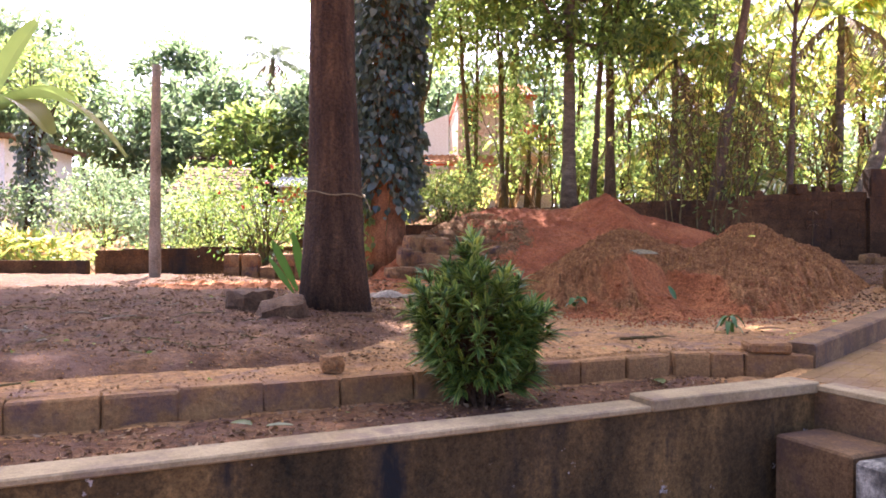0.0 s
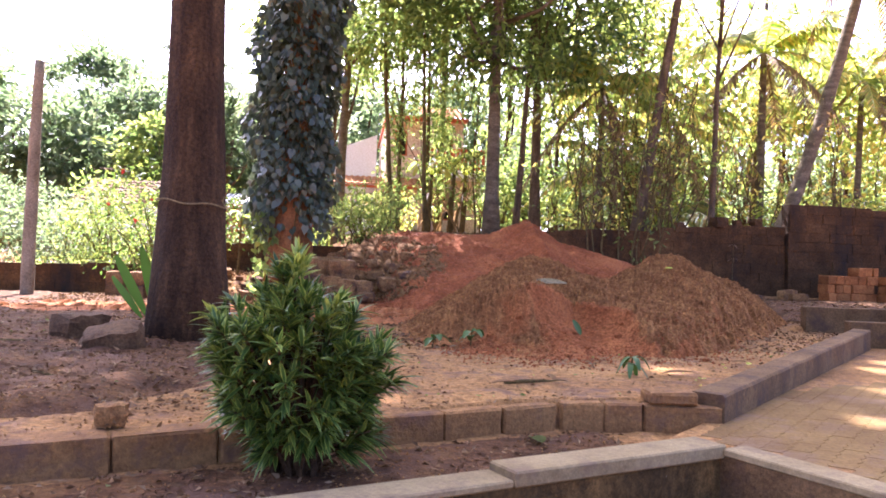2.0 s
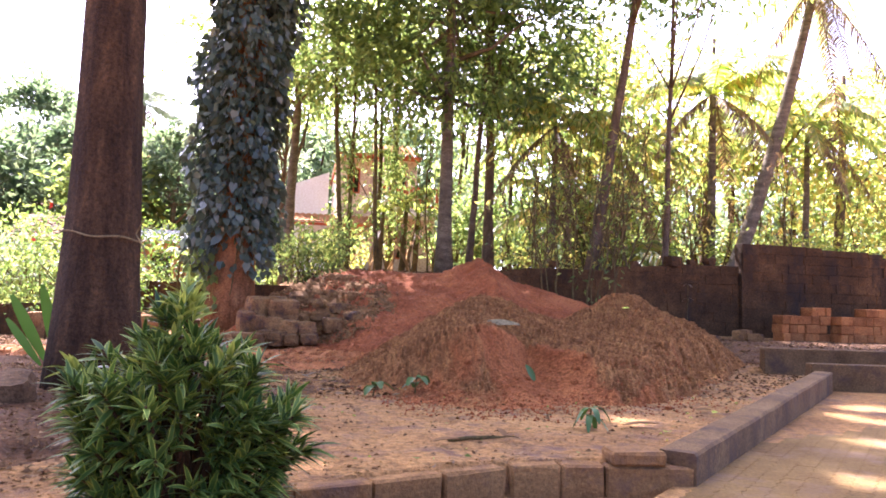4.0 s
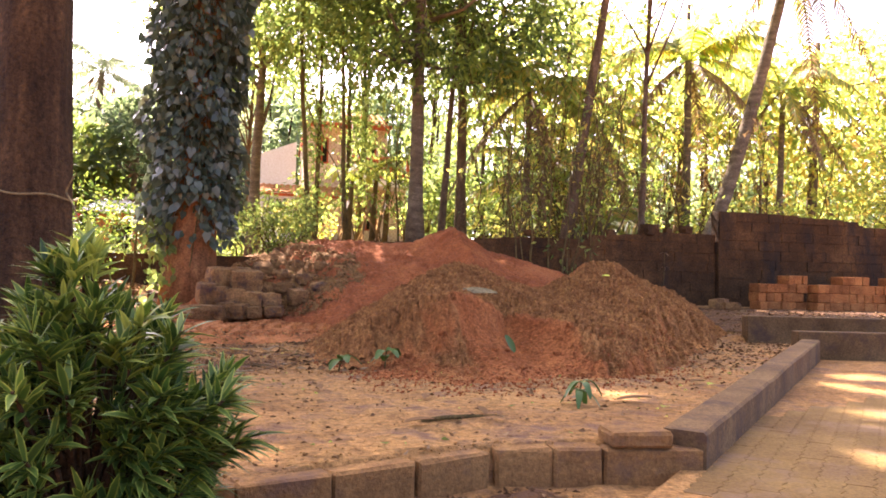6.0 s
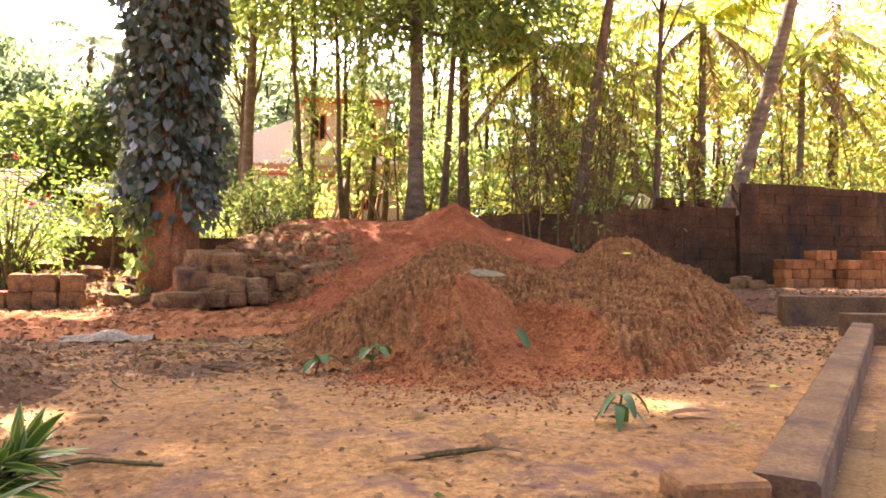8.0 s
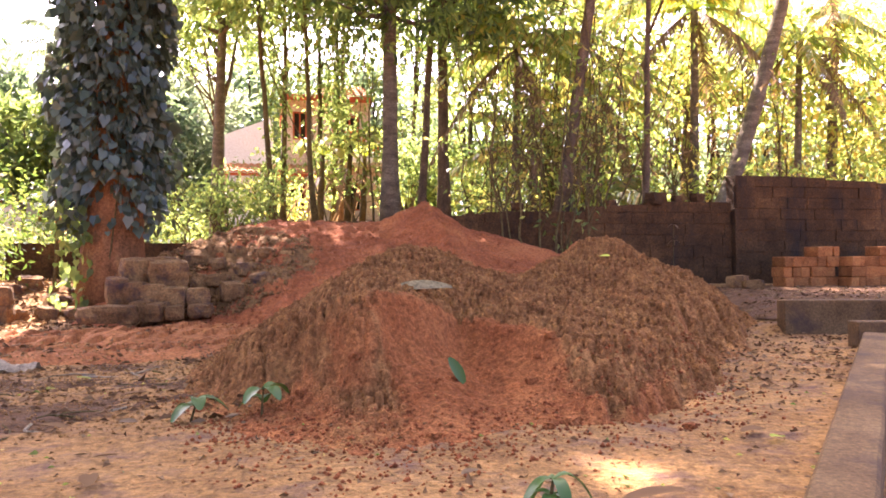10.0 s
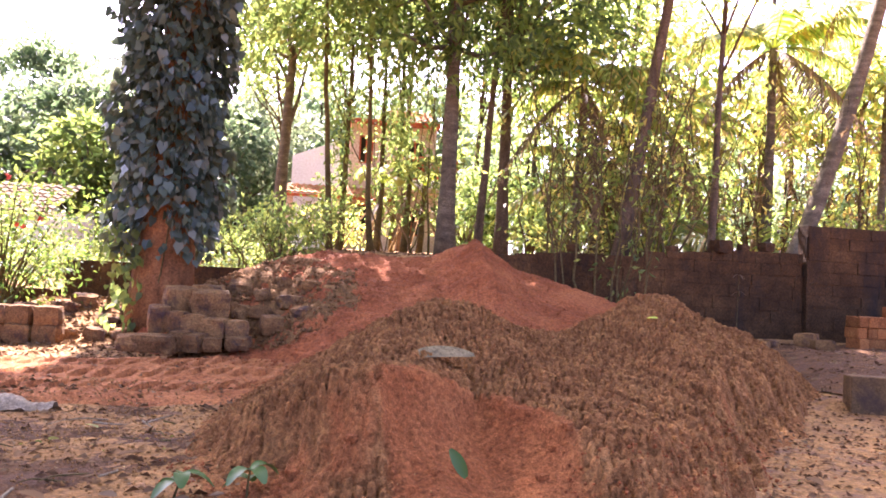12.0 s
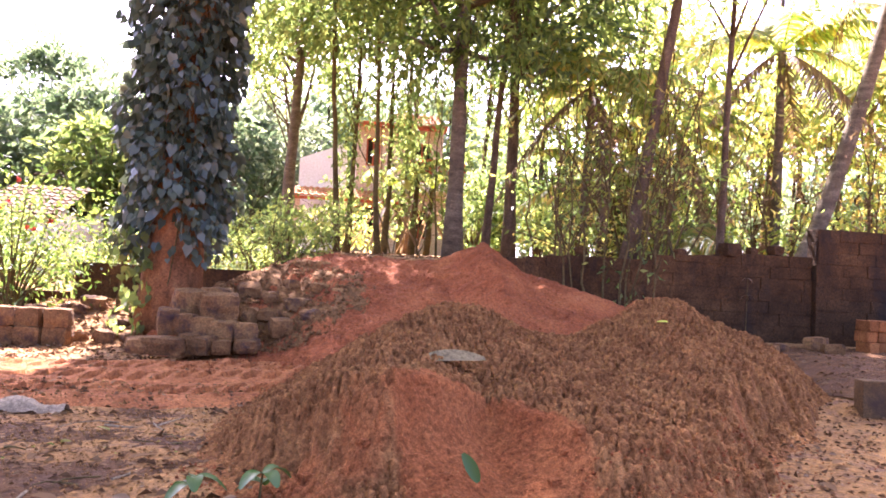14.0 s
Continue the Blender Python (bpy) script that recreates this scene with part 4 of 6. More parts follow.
def stem_thicket(label, x0, x1, y0, y1, count, h0, h1, leaf, per, size, group=""):
    """Saplings: thin bent stems with sparse twigs and leaves, each its own thing."""
    for _ in range(count):
        x, y = rng.uniform(x0, x1), rng.uniform(y0, y1)
        h = rng.uniform(h0, h1)
        root = tagged(empty("sapling", (x, y, gz(x, y))), label, "sapling", group)
        pts = bent((0, 0, -0.05), h, (rng.normal() * 0.2 * h, rng.normal() * 0.1 * h), 0.6, 9)
        items = [tube_arrays(pts, np.linspace(rng.uniform(0.016, 0.034), 0.008, 9), 6)]
        P = []
        for k in range(9):
            i = rng.integers(2, 9)
            e = pts[i] + np.array([rng.normal() * 0.5, rng.normal() * 0.5, rng.uniform(0.1, 0.8)])
            items.append(tube_arrays([pts[i], (pts[i] + e) / 2 + [0, 0, 0.06], e], [0.009, 0.007, 0.004], 4))
            f = rng.uniform(0.3, 1.1, per // 9)[:, None]
            P.append(pts[i] + (e - pts[i]) * f + rng.normal(size=(per // 9, 3)) * 0.13)
        P = np.vstack(P)
        part_mesh("stem", quads_mesh("stem", *items[0]), M_STEM, root)
        V, F = join_arrays(items[1:])
        part_mesh("twig_growth", quads_mesh("twig_growth", V, F), M_STEM, root)["kind"] = "stuff"
        V, F = leaf_arrays(P, np.zeros_like(P), np.full(len(P), size), 0.4, 0.6)
        part_mesh("foliage", np_mesh("foliage", V, F), leaf, root)["kind"] = "stuff"


stem_thicket("thin yellowing sapling in the thicket behind the wall", 6.6, 9.8, 17.8, 20.5, 26, 3.0, 6.5, L_YEL, 54, 0.18, "thicket of saplings")
stem_thicket("thin green sapling among the trees", 3.3, 5.6, 20.5, 25.0, 10, 2.0, 5.0, L_MID, 120, 0.19, "thicket of saplings")
stem_thicket("thin yellow-green sapling behind the wall", 9.8, 20.0, 18.5, 26.0, 18, 2.0, 6.0, L_YEL, 63, 0.2, "thicket of saplings")
stem_thicket("dry brown sapling with withered leaves behind the wall", 6.8, 16.0, 18.2, 22.5, 26, 1.4, 4.2, L_DRYPALM, 54, 0.15, "thicket of saplings")
stem_thicket("bare brown sapling rooted before the low wall", 6.5, 7.7, 16.2, 16.8, 9, 3.2, 6.0, L_MID, 27, 0.16, "thicket of saplings")
stem_thicket("low leafy sapling near the climbing tree", 0.2, 2.4, 18.6, 20.5, 8, 0.6, 1.7, L_MID, 150, 0.14, "thicket of saplings")


# trees draped in hanging vines
for x, y, h in ((2.5, 23.8, 4.8), (3.6, 25.0, 5.6), (4.1, 26.0, 5.8)):
    v = tree("slender tree draped in hanging green vines", (x, y, gz(x, y)), h + 2.5, 0.09, (0.1, 0), ((0, 0, h + 2), (1.3, 1.1, 1.3)), M_STEM, L_MID, 900, 0.24, 24, TT, limbs=5)
    z = rng.uniform(0.5, h, 700)
    k = rng.integers(0, 14, 700)
    cx, cy, cz = rng.normal(size=14) * 0.28, rng.normal(size=14) * 0.28, rng.uniform(1.2, h, 14)
    P = np.stack([cx[k] + rng.normal(size=700) * 0.12, cy[k] + rng.normal(size=700) * 0.12, cz[k] - rng.uniform(-0.3, 1.3, 700)], 1)
    V, F = leaf_arrays(P, np.zeros_like(P), np.full(700, 0.17), 0.5, 0.9)
    part_mesh("vine", np_mesh("vine", V, F), L_MID, v, "hanging vine leaves")["kind"] = "stuff"


# ---- palms and bananas ----
def frond_arrays(base, heading, length, rise, droop, leaflets=46, width=0.55, hang=0.6):
    t = np.linspace(0, 1, 14)
    h = np.array([math.cos(heading), math.sin(heading), 0])
    rach = np.asarray(base) + t[:, None] * length * h * math.cos(rise) + np.stack([0 * t, 0 * t, length * (math.sin(rise) * t - droop * t ** 2.2)], 1)
    R = tube_arrays(rach, np.linspace(0.028, 0.006, 14), 4)
    s = np.cross(h, [0, 0, 1.0])
    u = np.linspace(0.12, 1, leaflets)
    p = np.stack([np.interp(u, t, rach[:, k]) for k in range(3)], 1)
    tan = np.gradient(p, axis=0)
    tan /= np.linalg.norm(tan, axis=1, keepdims=True)
    V, F, o = [], [], 0
    for sg in (-1, 1):
        L = width * np.sin(np.pi * np.clip(u * 0.9 + 0.08, 0, 1))[:, None] * rng.uniform(0.85, 1.1, (leaflets, 1))
        d = sg * s * 0.9 + tan * 0.55 + np.array([0, 0, -hang]) + rng.normal(size=(leaflets, 3)) * 0.1
        d /= np.linalg.norm(d, axis=1, keepdims=True)
        w = tan * 0.036
        tip = p + d * L + np.array([0, 0, -0.25]) * L
        mid = p + d * L * 0.5
        V.append(np.stack([p - w, p + w, mid + w, mid - w, tip], 1).reshape(-1, 3))
        i = np.arange(leaflets)[:, None] * 5 + o
        F.append(np.concatenate([i + np.array([[0, 1, 2, 3]]), i + np.array([[3, 2, 4, 4]])], 0))
        o += leaflets * 5
    return R, (np.vstack(V), np.vstack(F))


def palm(label, base, height, r, lean, fronds, length, leaf, dry=2, width=0.55, low=-0.2):
    root = tagged(empty("palm", base), label, "palm tree")
    n = 16
    pts = bent((0, 0, -0.1), height, lean, 0.05, n)
    t = np.linspace(0, 1, n)
    pts[:, 0] += lean[0] * (t ** 0.8 - t)
    V, F = tube_arrays(pts, r * (1 - 0.35 * t) * (1 + 0.05 * (np.arange(n) % 2)), 10, 0.03)
    part_mesh("trunk", quads_mesh("trunk", V, F), M_BARKGREY, root, smooth=True)
    for k in range(fronds + dry):
        R, Lf = frond_arrays(pts[-1], k * 2.399 + rng.uniform(-0.2, 0.2), length * rng.uniform(0.8, 1.1), low - 0.5 if k >= fronds else rng.uniform(low, 1.1), rng.uniform(0.45, 0.8), width=width)
        V, F = join_arrays([R, Lf])
        part_mesh("frond", quads_mesh("frond", V, F), L_DRYPALM if k >= fronds else leaf, root, "dry brown hanging frond" if k >= fronds else "")


palm("leaning coconut palm with ringed grey trunk behind the wall", (12.4, 18.9, gz(12.4, 18.9)), 9.0, 0.2, (3.2, 0.3), 13, 3.6, L_YEL, 4)
palm("feathery palm with drooping yellow-green fronds", (8.3, 21.2, gz(8.3, 21.2)), 4.6, 0.12, (0.1, 0), 15, 3.3, L_YEL, 3, 0.6, -0.1)
palm("slim palm with long yellow-green fronds", (14.0, 22.2, gz(14, 22.2)), 6.3, 0.15, (0.1, 0), 15, 3.4, L_YEL, 4, 0.65, 0.0)
palm("short feathery palm between the trees", (12.2, 24.5, gz(12.2, 24.5)), 4.2, 0.13, (0.1, 0), 14, 3.4, L_YEL, 4, 0.6)
palm("short feathery palm between the trees", (9.6, 23.5, gz(9.6, 23.5)), 2.4, 0.13, (0.1, 0), 13, 3.2, L_YEL, 5)
palm("low palm clump with yellowing fronds", (10.6, 20.6, gz(10.6, 20.6)), 0.9, 0.12, (0.1, 0), 10, 2.4, L_YEL, 5)
palm("slim areca palm with bright fronds", (17.2, 22.0, gz(17.2, 22)), 5.6, 0.12, (0.2, 0), 13, 3.0, L_YEL, 3)
palm("tall coconut palm far behind, haze put into its frond colour", (-7.6, 41.0, gz(-7.6, 41)), 9.5, 0.2, (0.3, 0), 15, 4.2, L_HAZE, 5, 0.8)


def blade_arrays(base, heading, length, width, rise, droop, tear=0.0, segs=12):
    t = np.linspace(0, 1, segs)
    h = np.array([math.cos(heading), math.sin(heading), 0])
    s = np.cross(h, [0, 0, 1.0])
    mid = np.asarray(base) + t[:, None] * length * h * math.cos(rise) + np.stack([0 * t, 0 * t, length * (math.sin(rise) * t - droop * t ** 2)], 1)
    w = width * 0.5 * np.clip(np.sin(np.pi * np.clip(t * 0.93 + 0.03, 0, 1)) ** 0.55, 0.04, 1)[:, None]
    V = np.concatenate([mid - s * w + [0, 0, 0.0], mid - [0, 0, 0.03 * width], mid + s * w], 0)
    V[:segs, 2] += 0.25 * w[:, 0]
    V[2 * segs:, 2] += 0.25 * w[:, 0]
    F = []
    for side in (0, 1):
        for i in range(segs - 1):
            if tear and rng.uniform() < tear and i > 1:
                continue
            a = side * segs + i
            F.append((a, a + 1, a + segs + 1, a + segs))
    return V, np.array(F)


def banana(label, base, height, leaves, length, width, dry=0, headings=None, leaf=None):
    root = tagged(empty("banana_plant", base), label, "banana plant")
    pts = bent((0, 0, -0.05), height, (0.1, 0), 0.05, 8)
    V, F = tube_arrays(pts, np.linspace(0.11, 0.06, 8), 9, 0.04)
    part_mesh("stem", quads_mesh("stem", V, F), M_STEM, root, smooth=True)
    for k in range(leaves + dry):
        hd = headings[k] if headings and k < len(headings) else k * 2.4
        d = k >= leaves
        V, F = blade_arrays(pts[-1] if not d else pts[-3], hd, length * rng.uniform(0.8, 1.1) * (0.8 if d else 1), width * (0.34 if d else 1), -0.4 if d else rng.uniform(0.5, 1.1), 0.9 if d else rng.uniform(0.5, 0.95), 0.08)
        part_mesh("leaf", quads_mesh("leaf", V, F), L_DRYPALM if d else (leaf or L_YEL), root, "dry hanging banana leaf" if d else "")
    return root


big = banana("banana plant with long arching leaves and dry ones", (-5.4, 9.3, gz(-5.4, 9.3)), 2.3, 0, 1.4, 0.36, 4, [3.0, 1.9, -1.3, 2.5], L_MID)
for hd, rise, droop, length in ((0.0, 0.75, 0.85, 2.6), (0.1, 1.2, 0.25, 2.0), (-0.6, 0.6, 0.7, 2.0), (0.7, 0.9, 0.6, 2.0), (2.4, 0.9, 0.6, 2.0), (3.8, 0.8, 0.7, 2.0)):
    V, F = blade_arrays((0.1, 0, 2.25), hd, length, 0.5, rise, droop, 0.0, 18)
    part_mesh("leaf", quads_mesh("leaf", V, F), L_MID, big)
for x, y, h in ((4.3, 23.9, 2.3), (3.5, 23.4, 1.9), (4.8, 24.6, 2.0)):
    banana("yellowing banana plant with dry hanging leaves", (x, y, gz(x, y)), h, 5, 1.6, 0.36, 5, [-0.5, 0.4, 2.6, 3.8, 5.2])


# ---- shrubs of the garden ----
def shrub(label, base, radii, stems, n, size, leaf, aspect=0.45, clumps=30, category="shrub"):
    root = tagged(empty("shrub", base), label, category)
    P, rel, cl = crown_points(n, (0, 0, radii[2] * 1.0), radii, clumps, 0.28)
    P[:, 2] = np.abs(P[:, 2]) + 0.02
    items = []
    for k in range(stems):
        e = cl[k % clumps] * np.array(radii) * 0.9 + np.array([0, 0, radii[2]])
        e[2] = abs(e[2])
        b = np.array([rng.normal() * 0.08, rng.normal() * 0.08, -0.05])
        items.append(tube_arrays([b, (b + e) / 2 + [0, 0, 0.15 * radii[2]], e], [0.022, 0.016, 0.006], 5))
    V, F = join_arrays(items)
    part_mesh("branching_stem", quads_mesh("branching_stem", V, F), M_STEM, root)["kind"] = "stuff"
    V, F = leaf_arrays(P, rel * 0.5, np.full(len(P), size), aspect, 0.3)
    part_mesh("foliage", np_mesh("foliage", V, F), leaf, root)["kind"] = "stuff"
    return root


def at(x, y):
    return (x, y, gz(x, y))


hibiscus = shrub("tall airy flowering shrub with yellow-green leaves", at(-3.1, 17.0), (1.3, 0.75, 1.4), 34, 1900, 0.12, L_HIB, clumps=90)
for k in range(9):
    c = np.array([[rng.uniform(-1.0, 1.1), rng.uniform(-0.9, -0.4), rng.uniform(1.3, 2.7)]])
    V, F = heart_arrays(np.repeat(c, 5, 0), rng.normal(size=(5, 3)) + np.array([0, -0.6, 0.3]), np.full(5, 0.075))
    part_mesh("flower", np_mesh("flower", V, F), M_PETAL, hibiscus, "red hibiscus flower")
shrub("tall airy shrub with yellow-green leaves", at(-4.9, 19.6), (1.2, 0.9, 1.3), 24, 1300, 0.16, L_MID, clumps=60)
young = tagged(empty("young_tree", at(-1.45, 17.4)), "slender young tree with a few broad leaves", "sapling")
V, F = tube_arrays(bent((0, 0, -0.05), 1.45, (0.05, 0), 0.05, 7), np.linspace(0.035, 0.02, 7), 7)
part_mesh("stem", quads_mesh("stem", V, F), M_STEM, young)
for k in range(7):
    V, F = blade_arrays((0.04, 0, 1.3 + 0.02 * k), k * 0.95, 0.42, 0.14, rng.uniform(0.1, 0.8), 0.7, 0, 8)
    part_mesh("leaf", quads_mesh("leaf", V, F), L_LIME, young)
shrub("tall airy shrub with yellow-green leaves", at(-1.9, 20.2), (1.1, 1.0, 1.1), 18, 1000, 0.13, L_HIB, clumps=40)
shrub("low bright fern-like shrub in the garden", at(-9.2, 17.9), (1.4, 0.8, 0.5), 14, 1100, 0.34, L_YEL, 0.22)
shrub("garden shrub with haze-paled green leaves", at(-9.2, 23.0), (2.0, 1.5, 1.3), 20, 2400, 0.17, L_FAR, clumps=50)
shrub("garden shrub with haze-paled green leaves", at(-6.6, 21.5), (1.5, 1.2, 1.0), 20, 1700, 0.16, L_FAR, clumps=44)
shrub("bushy yellow-green shrub in the garden", at(-12.0, 20.5), (1.8, 1.5, 1.1), 20, 1600, 0.18, L_FAR, clumps=40)
shrub("bushy green shrub by the house", at(-0.3, 27.5), (1.3, 1.1, 0.75), 20, 1100, 0.2, L_MID, clumps=40)
shrub("leafy shrub on the bank behind the climbing tree", at(1.4, 19.4), (0.9, 0.7, 0.6), 14, 900, 0.13, L_MID, clumps=30)
shrub("leafy shrub with yellow leaves on the bank", at(2.2, 26.5), (1.3, 0.9, 0.7), 16, 650, 0.18, L_YEL, clumps=34)
shrub("undergrowth behind the low wall", at(8.0, 19.6), (1.6, 0.9, 0.5), 20, 700, 0.14, L_YEL, clumps=40)
shrub("undergrowth behind the low wall", at(15.0, 20.2), (2.6, 1.2, 0.9), 26, 1700, 0.17, L_YEL, clumps=50)
for x, y, r, h in ((7.5, 27.4, 1.2, 1.9), (9.3, 25.6, 1.3, 1.5), (6.3, 25.6, 0.9, 1.2), (11.2, 24.2, 1.4, 1.2), (13.4, 25.5, 1.5, 1.5)):
    shrub("tall shady undergrowth between the trees", at(x, y), (r, 0.9, h), 20, 1100, 0.24, L_DEEP, clumps=44)
shrub("yellow-lit undergrowth behind the tall wall", at(21.0, 20.6), (3.2, 1.4, 1.6), 26, 2600, 0.2, L_YEL, clumps=60)

ivied = tree("small tree hidden in a dark climber", at(-11.3, 22.5), 4.6, 0.16, (0.2, 0), ((0.1, 0, 5.2), (1.6, 1.4, 1.2)), M_BARK, L_MID, 1300, 0.2, 24, limbs=6)
climber(ivied, 0.2, 0.2, 3.8, 900, 0.16, (0.04, 0), 0.42)

for x, y, r, h, leaf in ((-13.0, 17.8, 1.2, 0.5, L_MID), (-11.6, 17.7, 1.0, 0.45, L_MID), (-7.6, 18.6, 1.2, 0.5, L_MID), (-5.6, 18.8, 1.1, 0.4, L_MID), (-2.6, 19.2, 1.0, 0.5, L_MID), (-0.9, 19.3, 0.9, 0.5, L_MID), (-4.6, 22.5, 1.6, 0.7, L_MID), (-2.0, 23.5, 1.6, 0.7, L_FAR), (-8.0, 25.2, 1.8, 0.8, L_FAR), (-5.2, 25.5, 1.6, 0.9, L_MID), (-8.9, 24.6, 1.4, 1.1, L_FAR), (-6.9, 24.2, 1.2, 0.8, L_MID), (-11.0, 25.0, 1.6, 0.9, L_MID)):
    shrub("low leafy garden growth above the wall", at(x, y), (r, 0.8, h), 12, 600, 0.14, leaf, clumps=26)

# trees of the far garden
FG = "trees beyond the garden"
# L_FAR and L_HAZE give these trees their haze by colour
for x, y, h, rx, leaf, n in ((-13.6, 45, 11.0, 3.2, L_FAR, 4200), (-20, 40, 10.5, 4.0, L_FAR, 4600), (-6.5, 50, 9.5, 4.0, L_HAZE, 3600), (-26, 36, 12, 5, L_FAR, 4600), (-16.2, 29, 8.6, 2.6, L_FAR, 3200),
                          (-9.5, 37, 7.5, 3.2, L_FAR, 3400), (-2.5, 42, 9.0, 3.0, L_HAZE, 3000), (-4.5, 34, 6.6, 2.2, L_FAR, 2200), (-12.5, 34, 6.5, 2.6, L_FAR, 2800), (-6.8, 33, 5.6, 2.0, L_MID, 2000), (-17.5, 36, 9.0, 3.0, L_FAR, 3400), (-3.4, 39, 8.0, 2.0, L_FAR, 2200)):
    tree("broad-leaved tree beyond the garden, mostly in haze-tinted green", at(x, y), h * 0.8, 0.2, (0.3, 0), ((0, 0, h * 0.72), (rx, rx * 0.8, h * 0.32)), M_BARKGREY, leaf, int(n * 0.9), 0.46, 60, FG, limbs=14, tight=0.2)


# far woods: one mass of foliage with trunks
def woods(x0, x1, y0, y1, top, n, size, clumps, leaf, name):
    cx, cy = rng.uniform(x0, x1, clumps), rng.uniform(y0, y1, clumps)
    base = ground_z(cx, cy)
    cz = base + rng.uniform(0.05, 1, clumps) ** 0.9 * (top - 2.5)
    k = rng.integers(0, clumps, n)
    s = rng.uniform(0.6, 1.6, clumps)[k]
    P = np.stack([cx[k], cy[k], cz[k]], 1) + rng.normal(size=(n, 3)) * (s[:, None] * np.array([1.0, 1.0, 0.6]))
    P = P[P[:, 2] > 1.2]
    V, F = leaf_arrays(P, np.zeros_like(P), np.full(len(P), size), 0.5, 0.3)
    root = tagged(empty(name), "dense far woods of mixed yellow-green trees", "woods", kind="stuff")
    part_mesh("foliage", np_mesh("foliage", V, F), leaf, root)
    items = []
    for i in range(0, clumps, 4):
        items.append(tube_arrays(bent((cx[i], cy[i], base[i] - 0.2), cz[i] - base[i] + 2, (rng.normal() * 0.4, 0), 0.3, 6), np.linspace(0.13, 0.05, 6), 6))
    V, F = join_arrays(items)
    part_mesh("trunk_mass", quads_mesh("trunks", V, F), M_BARK, root)


woods(8, 46, 27, 37, 10, 4200, 0.48, 130, L_LIME, "woods_near")
# the L_FAR and L_HAZE woods carry painted haze in their leaves
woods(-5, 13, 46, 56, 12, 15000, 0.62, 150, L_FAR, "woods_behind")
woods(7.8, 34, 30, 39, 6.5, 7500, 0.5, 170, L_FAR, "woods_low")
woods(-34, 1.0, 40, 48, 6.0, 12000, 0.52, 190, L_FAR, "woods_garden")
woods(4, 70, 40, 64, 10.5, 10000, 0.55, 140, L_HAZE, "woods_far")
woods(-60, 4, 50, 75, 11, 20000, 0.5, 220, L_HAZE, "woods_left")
woods(-34, -15, 14, 30, 6, 7000, 0.3, 90, L_MID, "woods_side")


# ---- houses ----
def wall_with_holes(x0, x1, z0, z1, y0, y1, holes):
    """A wall in the xz plane with rectangular openings through it."""
    bm = bmesh.new()
    xs = sorted({x0, x1, *[h[0] for h in holes], *[h[1] for h in holes]})
    zs = sorted({z0, z1, *[h[2] for h in holes], *[h[3] for h in holes]})
    for a, b in zip(xs, xs[1:]):
        for c, d in zip(zs, zs[1:]):
            mx, mz = (a + b) / 2, (c + d) / 2
            if not any(h[0] < mx < h[1] and h[2] < mz < h[3] for h in holes):
                box(bm, a, y0, c, b, y1, d)
    bmesh.ops.remove_doubles(bm, verts=bm.verts, dist=0.0005)
    return bm


def pitched_tiles(parent, x0, x1, y0, y1, z0, z1, pitch=0.34, mat=None):
    """A tiled slope rising from y0 to y1, laid in single rows."""
    rows = max(2, int(math.hypot(y1 - y0, z1 - z0) / pitch))
    run = Vector((0, y1 - y0, z1 - z0))
    for i in range(rows):
        a = Vector((0, y0, z0)) + run * (i / rows)
        b = Vector((0, y0, z0)) + run * ((i + 1.15) / rows)
        n = int((x1 - x0) / 0.26)
        V, F = [], []
        for k in range(n):
            xa, xb = x0 + (x1 - x0) * k / n, x0 + (x1 - x0) * (k + 1) / n
            xm = (xa + xb) / 2
            o = len(V)
            for p, up in ((a, 0.045), (b, 0.0)):
                V += [(xa, p.y, p.z + up), (xm, p.y, p.z + up + 0.055), (xb, p.y, p.z + up)]
            V += [(xa, a.y, a.z), (xm, a.y, a.z + 0.02), (xb, a.y, a.z)]
            F += [(o, o + 1, o + 4, o + 3), (o + 1, o + 2, o + 5, o + 4), (o + 6, o + 7, o + 1, o), (o + 7, o + 8, o + 2, o + 1)]
        part_mesh("tile_course", quads_mesh("tile_course", np.array(V), np.array(F)), mat or M_TILE, parent)


def window(parent, x0, x1, z0, z1, y):
    w = empty("window")
    w.parent = parent
    bm = bmesh.new()
    for a in ((x0, z0, x0 + 0.07, z1), (x1 - 0.07, z0, x1, z1), (x0 + 0.07, z0, x1 - 0.07, z0 + 0.07), (x0 + 0.07, z1 - 0.07, x1 - 0.07, z1), ((x0 + x1) / 2 - 0.03, z0 + 0.07, (x0 + x1) / 2 + 0.03, z1 - 0.07)):
        box(bm, a[0], y + 0.03, a[1], a[2], y + 0.12, a[3])
    part("window_frame", bm, M_REDTRIM, w)
    for a, b in ((x0 + 0.07, (x0 + x1) / 2 - 0.03), ((x0 + x1) / 2 + 0.03, x1 - 0.07)):
        bm = bmesh.new()
        box(bm, a, y + 0.07, z0 + 0.07, b, y + 0.09, z1 - 0.07)
        part("pane", bm, M_DARK, w)


house = tagged(empty("house"), "two-storey peach house with tiled roofs and red balcony behind the trees", "house")
hy = 35.0
lower = [(2.75, 3.6, 3.1, 4.35), (5.0, 6.0, 3.1, 4.3)]
upper = [(3.1, 3.7, 6.1, 7.3), (5.1, 5.9, 5.5, 7.2)]
part("wall", wall_with_holes(2.3, 7.3, 2.0, 5.0, hy, hy + 0.25, lower), M_HOUSE, house)
part("wall", wall_with_holes(2.7, 6.4, 5.0, 7.78, hy + 0.02, hy + 0.27, upper), M_HOUSE, house)
for h in lower + upper:
    window(house, *h, hy + 0.02)
